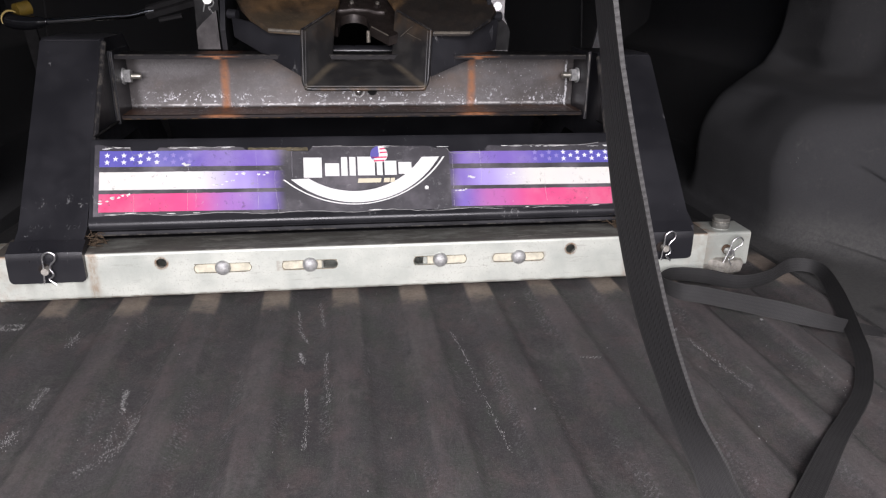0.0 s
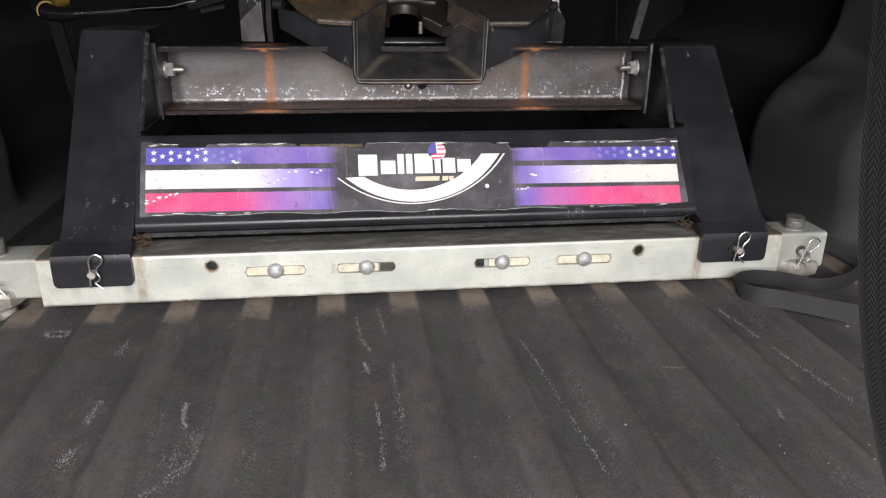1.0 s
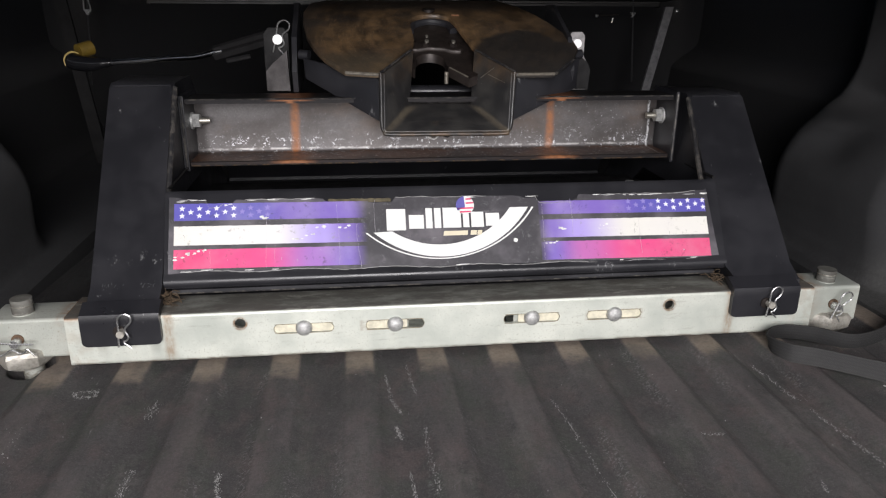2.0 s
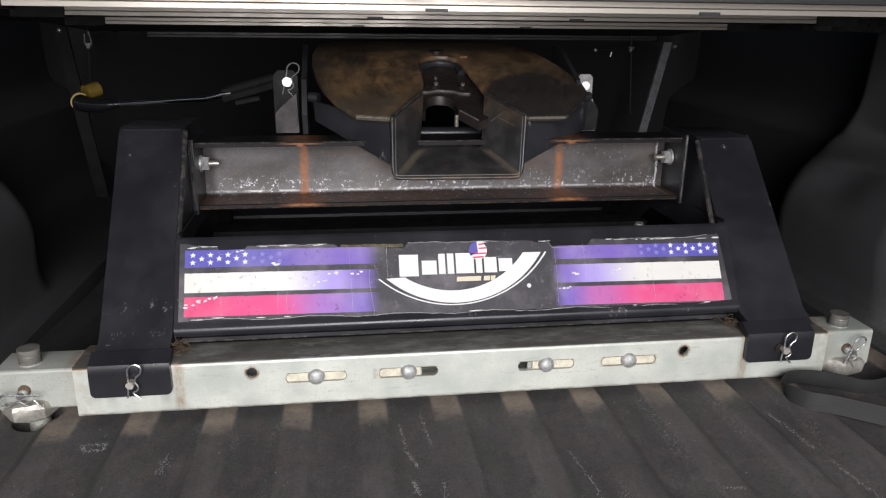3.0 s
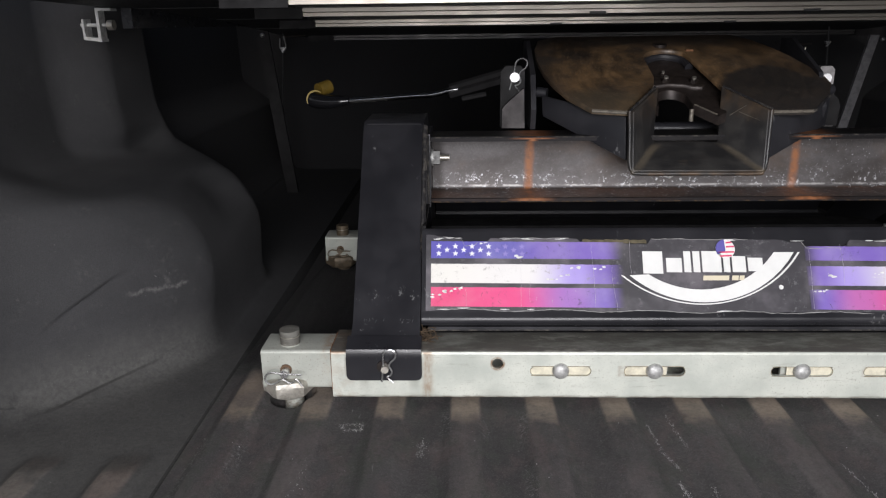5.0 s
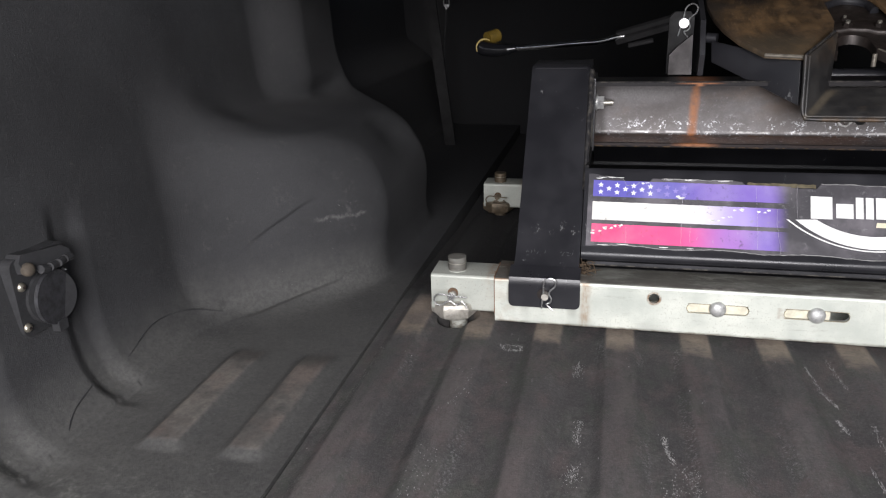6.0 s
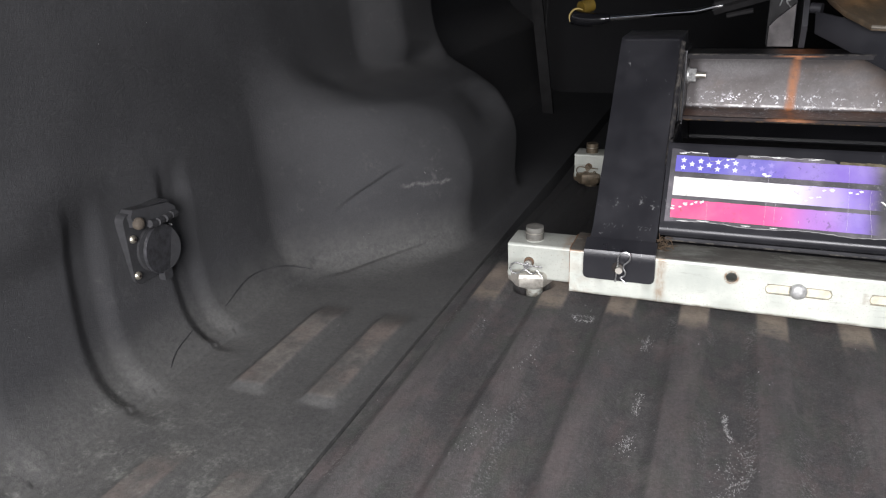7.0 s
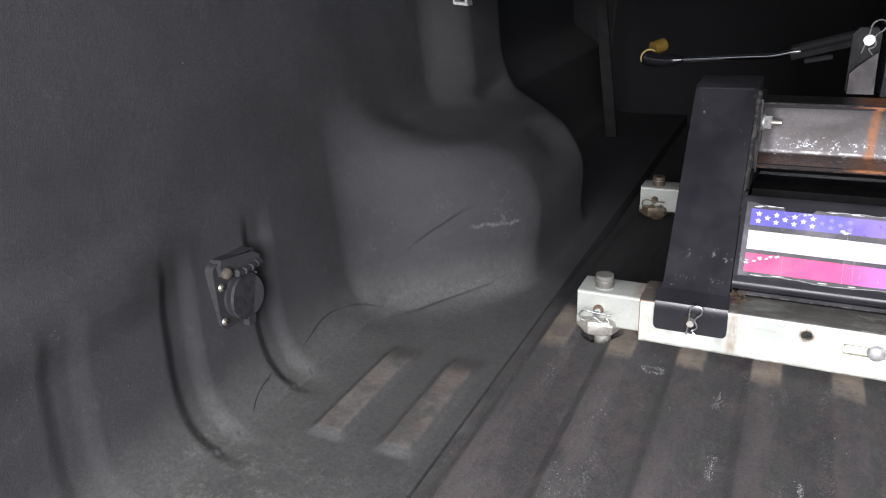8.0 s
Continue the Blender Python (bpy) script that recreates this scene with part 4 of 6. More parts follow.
def make_leg(s):
    x0, x1 = (-0.421, -0.343) if s < 0 else (0.343, 0.414)
    outline = [(0.004, 0.0630), (0.006, 0.072), (0.030, 0.085), (0.196, 0.281), (0.206, 0.286), (0.294, 0.286), (0.304, 0.281), (0.545, 0.060), (0.575, 0.044), (0.577, 0.0385), (0.47, 0.0385), (0.31, 0.15), (0.2, 0.15), (0.105, 0.0630)]
    bm = prism(outline, "x", x0, x1, 0.0035, 2)
    if s < 0:
        for v in bm.verts:
            v.co.z += 0.007 * min(1.0, max(0.0, (v.co.z - 0.085) / 0.2))
    if s > 0:
        # this leg stands a little lower and its sides lean
        for v in bm.verts:
            up = min(1.0, max(0.0, (v.co.z - 0.085) / 0.2))
            v.co.x += (0.010 - 0.003 * up) * step(0.36, 0.40, v.co.x) - 0.013 * (1 - up) * step(0.40, 0.36, v.co.x) * step(0.07, 0.1, v.co.z)
            v.co.z -= 0.012 * up
    leg = part("side_leg", bm, BLACK, frame_base)
    # a bead of weld down the inner edge, and the folded crease low on the leg
    xi = s * 0.3415
    bead = [(xi, 0.085, 0.152), (xi - 0.0005, 0.12, 0.193), (xi, 0.16, 0.2445), (xi, 0.196, 0.288)] if s < 0 else [(0.328, 0.083, 0.148), (0.332, 0.12, 0.186), (0.337, 0.16, 0.230), (0.341, 0.196, 0.269)]
    part("weld_bead", wire(bead, 0.0034, 8, 8), BLACK_WORN, leg, "lumpy weld bead rubbed grey")
    top = 0.2905 if s < 0 else 0.2715
    # black satin rod that gives the leg's top edge its highlight
    part("edge_rod", rod((x0 + 0.004, 0.1985, top), (x1 - (0.004 if s < 0 else -0.004), 0.1985, top), 0.0012, n=6), BLACK_SATIN, leg)
    fx0, fx1 = (-0.425, -0.340) if s < 0 else (0.332, 0.419)
    part("foot_plate", prism(round_rect(fx0, fx1, 0.0305, 0.0636, 0.006), "y", -0.0075, -0.0012, 0.0008), BLACK_SATIN, leg, "folded black foot plate over the bar")
    part("foot_fold", prism([(-0.0079, 0.0580), (-0.0079, 0.0640), (-0.0062, 0.0680), (0.0, 0.0708), (0.012, 0.0768), (0.02, 0.073), (0.004, 0.0630), (-0.0015, 0.0580)], "x", fx0 + 0.0004, fx1 - 0.0004, 0.001), BLACK_SATIN, leg)
    px = s * 0.3805 if s < 0 else 0.378
    part("foot_washer", rod((px - 0.003, -0.0095, 0.0485), (px - 0.003, -0.0075, 0.0485), 0.0068, n=20), BROWN_STEEL, leg)
    part("foot_pin", rod((px, -0.018, 0.0485), (px, 0.02, 0.0485), 0.0042, n=16, soft=0.001), NUT, leg, "dull plated pin through the foot")
    part("spring_clip", hairpin((px + 0.0015, -0.0145, 0.0485), (0.1, 0, 1), (1, 0, -0.1), 0.039), STEEL, leg, "bright wire spring clip")
    return leg


left_leg, right_leg = make_leg(-1), make_leg(1)
CHIP = make_plain("bare_scratched_metal", (0.12, 0.12, 0.125), 0.5, 0.4, 0.3, 200, 0.2)


def chips(leg, spots, seed):
    """Small paint chips on the sloped face of a leg: (across, up the slope 0 to 1, spread, how many)."""
    r = random.Random(seed)
    bm = bmesh.new()
    slope, out = Vector((0, 0.166, 0.196)), Vector((0, -0.763, 0.646))
    for x, q, sx, sq, many in spots:
        for k in range(many // 2):
            c = Vector((x + r.gauss(0, sx), 0.030, 0.085)) + (q + r.gauss(0, sq)) * slope + 0.0004 * out
            w, l = r.uniform(0.0003, 0.0008), r.uniform(0.0005, 0.0028)
            a = r.uniform(-0.5, 0.5) + (math.pi / 2 if r.random() < 0.25 else 0)
            u = Vector((math.sin(a), 0, 0)) + math.cos(a) * slope.normalized()
            v = Vector((math.cos(a), 0, 0)) - math.sin(a) * slope.normalized()
            loop = [c + l * u, c + 0.3 * l * u + w * v, c - l * u + 0.3 * w * v, c - 0.4 * l * u - w * v]
            bm.faces.new([bm.verts.new(p) for p in loop])
    bmesh.ops.solidify(bm, geom=bm.faces[:], thickness=0.0006)
    return tagged(part("paint_chips", bm, CHIP, leg, "bare metal chips in the paint"), kind="stuff")


chips(left_leg, ((-0.386, 0.45, 0.001, 0.035, 9), (-0.365, 0.39, 0.005, 0.03, 16), (-0.390, 0.145, 0.003, 0.02, 12), (-0.385, 0.005, 0.02, 0.006, 26), (-0.352, 0.01, 0.004, 0.008, 12), (-0.346, 0.62, 0.001, 0.16, 18), (-0.39, 0.99, 0.02, 0.006, 10), (-0.38, 0.6, 0.02, 0.25, 14), (-0.414, 0.3, 0.003, 0.2, 10)), 5)
chips(right_leg, ((0.39, 0.97, 0.015, 0.01, 10), (0.412, 0.0, 0.003, 0.02, 8), (0.38, 0.4, 0.02, 0.25, 9), (0.346, 0.6, 0.001, 0.2, 10)), 6)

# bent front plate between the legs; the sticker lies on its sloped face
D = Vector((0, 0.514, 0.857))
N = Vector((0, -0.857, 0.514))
P0 = Vector((0, 0.042, 0.101))


def on_plate(u, v, h=0.0):
    """A place on the front plate: along it, up its slope, and out from it."""
    return P0 + Vector((u, 0, 0)) + v * D + h * N


def plate_yz(v, h=0.0):
    p = on_plate(0, v, h)
    return p.y, p.z


lip = [plate_yz(0.089, -0.001), plate_yz(0.094, -0.004), plate_yz(0.095, -0.012), plate_yz(0.090, -0.012), plate_yz(0.086, -0.0065), plate_yz(-0.013, -0.0065)]
under = [(0.046, 0.088), (0.048, 0.083), (0.085, 0.083), (0.085, 0.0775), (0.040, 0.0775), (0.0355, 0.0795), (0.034, 0.084), (0.033, 0.0905), plate_yz(-0.0095, 0.0012), plate_yz(-0.006, -0.0002)]
front_plate = part("front_plate", prism(lip + under, "x", -0.342, 0.340, 0.0012), BLACK, frame_base)


part("lip_bead", rod((-0.3415, 0.0385, 0.0862), (0.3395, 0.0385, 0.0862), 0.0066, n=20), BLACK_SATIN, front_plate, "rounded glossy lower edge", smooth=80)
part("base_strip", box(-0.334, 0.326, 0.0352, 0.0605, 0.0728, 0.0774, 0.0006), BLACK_DUSTY, front_plate, "dusty black strip under the lip")
# black sheet laid on the bar to paint the gap's shade
part("gap_shade_strip", box(-0.334, 0.326, 0.0520, 0.0605, 0.0620, 0.0634), MATT, front_plate, "black sheet standing in for the shaded gap under the strip")
part("rust_line", rod((-0.334, 0.0356, 0.0732), (0.326, 0.0356, 0.0732), 0.0010, n=6), BLACK_WORN, front_plate, "thin line of dust and rust under the lip")
for s in (-1, 1):
    part("edge_flange", rod((s * 0.3395, 0.094, 0.1815), (s * 0.3395, 0.214, 0.1815), 0.0020, n=8), MATT, left_leg if s < 0 else right_leg)
# added plate, mirrored from the front, hiding a rear bar that lies in shade
part("rear_screen_plate", prism([(0.581 - y, z) for y, z in lip + under], "x", -0.342, 0.340, 0.0012), BLACK, frame_base)


# added black tube that keeps the frame's inside dark
part("screen_tube", box(-0.343, 0.343, 0.335, 0.385, 0.070, 0.116, 0.003), MATT, frame_base, "black tube added between the legs to hide the rear bar")


bracket = part("inner_bracket", box(0.250, 0.3435, 0.185, 0.215, 0.122, 0.132, 0.002), MATT, frame_base, "small black bracket inside the frame")
part("threaded_stub", rod((0.270, 0.200, 0.130), (0.270, 0.200, 0.1525), 0.0062, n=18, soft=0.001), BOLT, bracket, "plated threaded stub")
for k in range(4):
    part("thread", rod((0.270, 0.200, 0.136 + 0.004 * k), (0.270, 0.200, 0.1374 + 0.004 * k), 0.0069, n=18), NUT, bracket)


def flat(loop, h, thick=0.0004):
    """A thin printed piece on the plate from an outline in plate coordinates."""
    bm = bmesh.new()
    lo = [bm.verts.new(on_plate(u, v, h)) for u, v in loop]
    bm.faces.new(lo)
    bmesh.ops.triangulate(bm, faces=bm.faces[:])
    r = bmesh.ops.extrude_face_region(bm, geom=bm.faces[:])
    bmesh.ops.translate(bm, verts=[g for g in r["geom"] if isinstance(g, bmesh.types.BMVert)], vec=-thick * N)
    return bm


def lean(u):
    return -0.0095 * (u + 0.33)


def band(u0, u1, v0, v1, wobble=0.0, seed=1, n=60):
    """A long strip whose edges follow the sticker's slight fall, more or less ragged."""
    rnd = random.Random(seed)
    lo, hi = [], []
    for i in range(n + 1):
        u = u0 + (u1 - u0) * i / n
        lo.append((u, v0 + lean(u) + wobble * 0.4 * rnd.uniform(-1, 1)))
        hi.append((u, v1 + lean(u) + wobble * rnd.uniform(-1, 1)))
    return lo + hi[::-1]


def torn_outline():
    rnd = random.Random(7)
    lo, hi = [], []
    tears = ((-0.292, -0.276, 0.010), (-0.276, -0.262, 0.005), (-0.155, -0.075, 0.006), (0.105, 0.152, 0.010), (0.085, 0.105, 0.003))
    n = 130
    for i in range(n + 1):
        u = -0.337 + 0.662 * i / n
        bite = sum(d for a, b, d in tears if a <= u <= b)
        flare = 0.004 * step(0.28, 0.325, u) + 0.004 * step(-0.30, -0.337, u)
        hi.append((u, 0.0815 + lean(u) + flare - bite + 0.0006 * rnd.uniform(-1, 1)))
        low = -0.0045 + lean(u) + 0.0065 * step(0.26, 0.325, u) * 0.6 + 0.0012 * math.sin(u * 60)
        lo.append((u + 0.006 * step(0.29, 0.325, u), low + 0.0004 * rnd.uniform(-1, 1)))
    return lo + hi[::-1]


sticker = part("sticker", flat(torn_outline(), 0.0005, 0.0008), P_DARK, frame_base, "worn flag-striped vinyl sticker with torn edges")
for mat, v0, v1 in ((P_BLUE, 0.0568, 0.0772), (P_WHITE, 0.0272, 0.0500), (P_RED, -0.0006, 0.0222)):
    nm = {P_BLUE: "blue_stripe", P_WHITE: "white_stripe", P_RED: "red_stripe"}[mat]
    part(nm, flat(band(-0.331, -0.105, v0, v1, 0.0002, 3), 0.0010), mat, sticker)
    top = v1 - (0.0035 if mat is P_BLUE else 0.0)
    part(nm, flat(band(0.104, 0.321, v0, top, 0.0002, 4), 0.0010), mat, sticker)


def star(u, v, r, mat):
    loop = []
    for i in range(10):
        a, q = radians(90 + 36 * i), r if i % 2 == 0 else r * 0.42
        loop.append((u + q * math.cos(a), v + lean(u) + q * math.sin(a)))
    part("star", flat(loop, 0.0014, 0.0003), mat, sticker)


for side in (-1, 1):
    for k in range(11):
        u = side * (0.322 - 0.0098 * k) - (0.004 if side > 0 else 0.0)
        mat = P_STAR if k < 7 else P_STAR_DIM
        if k % 2 == 0:
            star(u, 0.0712, 0.0037, mat)
            star(u, 0.0624, 0.0037, mat)
        else:
            star(u, 0.0668, 0.0037, mat)

# emblem: a pale crescent with a fine outer line, a row of blocks in place of lettering, and a small flagged ball
def strip(a, b, h, thick=0.0003):
    """A thin printed piece between two lines of equally many points."""
    bm = bmesh.new()
    rows = [[bm.verts.new(on_plate(u, v, h - d)) for u, v in line] for d in (0, thick) for line in (a, b)]
    for p, q in ((0, 1), (3, 2), (2, 0), (1, 3)):
        for i in range(len(a) - 1):
            bm.faces.new((rows[p][i], rows[p][i + 1], rows[q][i + 1], rows[q][i]))
    for i in (0, -1):
        bm.faces.new((rows[0][i], rows[1][i], rows[3][i], rows[2][i]))
    return bm


def sagging(u0, v0, um, vm, u1, v1, n=36):
    """Points on the round arc through a left end, a lowest place and a right end."""
    a, b, c = Vector((u0, v0)), Vector((um, vm)), Vector((u1, v1))
    d = 2 * (a.x * (b.y - c.y) + b.x * (c.y - a.y) + c.x * (a.y - b.y))
    ux = (a.length_squared * (b.y - c.y) + b.length_squared * (c.y - a.y) + c.length_squared * (a.y - b.y)) / d
    uy = (a.length_squared * (c.x - b.x) + b.length_squared * (a.x - c.x) + c.length_squared * (b.x - a.x)) / d
    o = Vector((ux, uy))
    r = (a - o).length
    t0, t1 = math.atan2(a.y - o.y, a.x - o.x), math.atan2(c.y - o.y, c.x - o.x)
    return [(o.x + r * math.cos(t0 + (t1 - t0) * i / n), o.y + r * math.sin(t0 + (t1 - t0) * i / n)) for i in range(n + 1)]


low_arc = sagging(-0.100, 0.0355, -0.021, 0.0037, 0.091, 0.0625)
high_arc = sagging(-0.078, 0.0365, -0.016, 0.0185, 0.068, 0.0625)
part("emblem_crescent", strip(low_arc, high_arc, 0.0014), P_LOGO, sticker, "pale crescent emblem")
line_low = sagging(-0.110, 0.0355, -0.022, 0.0008, 0.098, 0.0625)
line_high = sagging(-0.1075, 0.0355, -0.022, 0.0022, 0.0955, 0.0625)
part("emblem_line", strip(line_low, line_high, 0.0014), P_LOGO, sticker)
for u0, u1, v0, v1 in ((-0.084, -0.061, 0.0375, 0.0640), (-0.057, -0.039, 0.0390, 0.0560), (-0.0365, -0.0285, 0.0390, 0.0640), (-0.026, -0.018, 0.0390, 0.0640), (-0.0155, 0.0065, 0.0390, 0.0640), (0.009, 0.0165, 0.0390, 0.0560), (0.019, 0.0345, 0.0390, 0.0580), (0.037, 0.054, 0.0400, 0.0560)):
    part("emblem_block", flat([(u0, v0), (u1, v0 - 0.0003), (u1, v1 - 0.0003), (u0, v1)], 0.0018, 0.0003), P_LOGO, sticker, "plain white block of the emblem")
for u0, u1 in ((-0.016, 0.0135), (0.017, 0.0245), (0.0255, 0.031)):
    part("emblem_bar", flat([(u0, 0.0292), (u1, 0.0292), (u1 + 0.001, 0.0348), (u0 + 0.001, 0.0348)], 0.0018, 0.0003), P_CREAM, sticker, "small cream bar of the emblem")
ball = part("emblem_ball", flat(ring_loop(0.0125, 0.0665, 0.0112, 28), 0.0018, 0.0003), P_LOGO, sticker, "small round flag emblem")
part("ball_canton", flat([(0.0125 + 0.0112 * math.cos(radians(a)), 0.0665 + 0.0112 * math.sin(radians(a))) for a in range(95, 216, 12)] + [(0.0125, 0.0640)], 0.0022, 0.0003), P_NAVY, ball)
for v in (0.0740, 0.0690, 0.0625, 0.0580):
    half = math.sqrt(max(1e-6, 0.0108 ** 2 - (v - 0.0665) ** 2))
    left = 0.0135 if v > 0.0645 else 0.0125 - half
    part("ball_stripe", flat([(left, v - 0.0011), (0.0125 + half, v - 0.0005), (0.0125 + half, v + 0.0013), (left, v + 0.0009)], 0.0022, 0.0003), P_PINK, ball)
part("mark_ring", flat(ring_loop(0.0725, 0.0210, 0.0026, 16), 0.0014, 0.0003), P_EDGE, sticker)

# the worn grey border of the sticker
def border(points, width, seed):
    r = random.Random(seed)
    a = [(u, v - width * r.uniform(0.2, 0.9)) for u, v in points]
    b = [(u, v + width * r.uniform(0.1, 0.7)) for u, v in points]
    return strip(a, b, 0.0013)


# bare adhesive where the top edge has torn away
ADHESIVE = make_plain("yellowed_adhesive", (0.115, 0.098, 0.062), 0.7, 0.0, 0.5, 120, 0.3, 0.2)
part("adhesive", flat(band(-0.153, -0.078, 0.0762, 0.0806, 0.0006, 9, 24), 0.0007, 0.0004), ADHESIVE, sticker, "bare adhesive left by the torn edge")

# fine scratches and cracks across the print
P_CRACK = make_plain("cracked_vinyl", (0.09, 0.08, 0.08), 0.6, 0.0, 0.4, 120, 0.2, 0.2)
P_SCRATCH = make_plain("dull_scratched_vinyl", (0.5, 0.47, 0.52), 0.6, 0.0, 0.3, 120, 0.2, 0.2)
r_scr = random.Random(52)


def scratch(line, width, mat):
    a = [(u - width * r_scr.uniform(0.2, 1.0), v + lean(u)) for u, v in line]
    b = [(u + width * r_scr.uniform(0.2, 1.0), v + lean(u) + width * 0.5) for u, v in line]
    part("scratch", strip(a, b, 0.0015, 0.0002), mat, sticker)


for u, v0, v1, sway in ((-0.226, -0.002, 0.058, 0.001), (-0.216, 0.004, 0.030, 0.0005), (-0.142, 0.0, 0.075, 0.004), (-0.118, -0.004, 0.05, 0.007), (-0.098, 0.035, 0.078, 0.002), (0.108, 0.0, 0.07, 0.002), (0.145, 0.03, 0.076, 0.003), (0.231, 0.005, 0.05, 0.001), (-0.29, -0.002, 0.02, 0.001)):
    scratch([(u + 0.3 * sway * math.sin(4 * k / 9 + u * 40) + 0.0003 * r_scr.uniform(-1, 1), v0 + (v1 - v0) * k / 9) for k in range(10)], 0.00013, P_SCRATCH)
for k in range(34):
    u, v = r_scr.choice((r_scr.uniform(-0.33, -0.13), r_scr.uniform(0.12, 0.32))), r_scr.uniform(0.0, 0.076)
    a, ln = r_scr.uniform(-0.9, 0.9), r_scr.uniform(0.0015, 0.006)
    scratch([(u + ln * q * math.sin(a) + 0.0004 * r_scr.uniform(-1, 1), v + ln * q * math.cos(a)) for q in (-0.5, -0.2, 0.1, 0.5)], 0.00022, P_CRACK if k % 3 else P_SCRATCH)
scratch([(0.176 + 0.0016 * k, 0.0372 + 0.0004 * r_scr.uniform(-1, 1)) for k in range(19)], 0.0006, P_EDGE)

P_BORDER = make_plain("scuffed_grey_border", (0.30, 0.295, 0.29), 0.5, 0.0, 0.5, 90, 0.2, 0.25)
outline = torn_outline()
part("border", border(outline[4:126], 0.0008, 3), P_BORDER, sticker)
for a, b in ((134, 158), (166, 176), (187, 210), (228, 245), (249, 258)):
    part("border", border(outline[a:b], 0.0007, a), P_BORDER, sticker)

# torn white paper edges and scraped places on the sticker
rnd = random.Random(21)
for i in range(40):
    u = rnd.uniform(-0.33, 0.32)
    w = rnd.uniform(0.003, 0.018)
    top = rnd.random() < 0.82
    v = (0.0800 if top else -0.0035) + lean(u) + rnd.uniform(-0.0008, 0.0012)
    if top and (-0.300 < u < -0.25 or -0.16 < u < -0.07 or 0.09 < u < 0.155):
        continue
    t = rnd.uniform(0.0002, 0.0006)
    part("torn_edge", flat([(u, v), (u + w * 0.5, v - 0.0004), (u + w, v + 0.0002), (u + w, v + t), (u + w * 0.4, v + t * 1.4), (u, v + t)], 0.0016, 0.0004), P_EDGE, sticker)
for u, v, pts in ((-0.312, 0.0165, 5), (-0.300, 0.0195, 4), (-0.325, 0.0115, 3), (-0.19, 0.0325, 4), (-0.175, 0.036, 4), (-0.163, 0.0445, 3), (-0.135, 0.044, 3), (0.127, 0.0345, 5), (0.117, 0.0165, 4), (0.185, 0.0365, 3), (-0.23, 0.058, 3), (-0.27, 0.0735, 3)):
    for k in range(pts):
        cu, cv, r = u + rnd.uniform(-0.007, 0.007), v + rnd.uniform(-0.0018, 0.0018), rnd.uniform(0.0006, 0.0018)
        loop = [(cu + r * rnd.uniform(0.6, 2.2) * math.cos(radians(a)), cv + r * rnd.uniform(0.5, 1.0) * math.sin(radians(a))) for a in range(0, 360, 45)]
        part("scrape", flat(loop, 0.0016, 0.0003), P_EDGE, sticker)

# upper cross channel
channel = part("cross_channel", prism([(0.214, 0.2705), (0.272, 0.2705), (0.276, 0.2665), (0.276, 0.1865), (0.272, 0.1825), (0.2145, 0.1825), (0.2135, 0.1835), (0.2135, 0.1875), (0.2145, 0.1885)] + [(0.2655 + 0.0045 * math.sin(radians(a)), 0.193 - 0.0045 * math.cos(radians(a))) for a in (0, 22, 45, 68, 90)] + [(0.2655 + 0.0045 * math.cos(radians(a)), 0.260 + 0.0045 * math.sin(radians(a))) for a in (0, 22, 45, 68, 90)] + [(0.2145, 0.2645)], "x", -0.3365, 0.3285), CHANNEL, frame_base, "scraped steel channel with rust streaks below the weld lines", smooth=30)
for s in (-1, 1):
    a, b = sorted((s * 0.3425, s * 0.336)) if s < 0 else (0.3290, 0.3335)
    part("end_plate", box(a, b, 0.206, 0.285, 0.178, 0.276, 0.0015), BLACK_SATIN, frame_base)
    # pale rod for wear and for the highlight on the plate's edge
    part("edge_rod", rod(((a + b) / 2, 0.2062, 0.181), ((a + b) / 2, 0.2062, 0.274), 0.0017, n=8), BLACK_WORN, frame_base, "rubbed edge line of the end plate, also pale as a highlight")
    x = -0.336 if s < 0 else 0.328
    part("washer", rod((x, 0.246, 0.238), (x - s * 0.0025, 0.246, 0.238), 0.0115, n=20), BOLT, channel)
    part("nut", rod((x - s * 0.0025, 0.246, 0.238), (x - s * 0.0115, 0.246, 0.238), 0.0098, n=6, soft=0.0008), BOLT, channel, "bright hexagon nut")
    part("stud", rod((x - s * 0.0115, 0.246, 0.238), (x - s * 0.024, 0.246, 0.238), 0.0042, n=12), CAST, channel)
# pale rods that stand in for the bright line on the flange edges
part("lip_line", rod((-0.3355, 0.2140, 0.2702), (0.3280, 0.2140, 0.2702), 0.0011, n=6), BLACK_WORN, channel, "pale highlight line along the top flange's front edge")
part("lip_line", rod((-0.3355, 0.2138, 0.1832), (0.3280, 0.2138, 0.1832), 0.0010, n=6), RUBBED_BROWN, channel, "pale line along the lower flange's front edge")
bolt = part("channel_bolt", rod((-0.006, 0.2700, 0.2135), (-0.006, 0.2630, 0.2125), 0.0100, n=6, soft=0.0012), BOLT, channel, "bright hexagon bolt below the funnel")
part("bolt_tip", dome((-0.006, 0.2632, 0.2125), (0, -1, -0.1), 0.0065, 0.006), STEEL, bolt)
# black disc on the web paints the darkness of a hole
part("hole_disc", rod((0.015, 0.2715, 0.2125), (0.015, 0.2696, 0.2125), 0.0072, n=20), MATT, channel, "black disc standing in for a dark hole in the channel")

# ---------------------------------------------------------------- the coupling head
head = thing("coupling_head", (0, 0.3, 0.27), "rust-brown greasy coupling head with a funnel mouth", "coupling head")


def plate_top(y):
    return 0.314 + 0.385 * (y - 0.22)


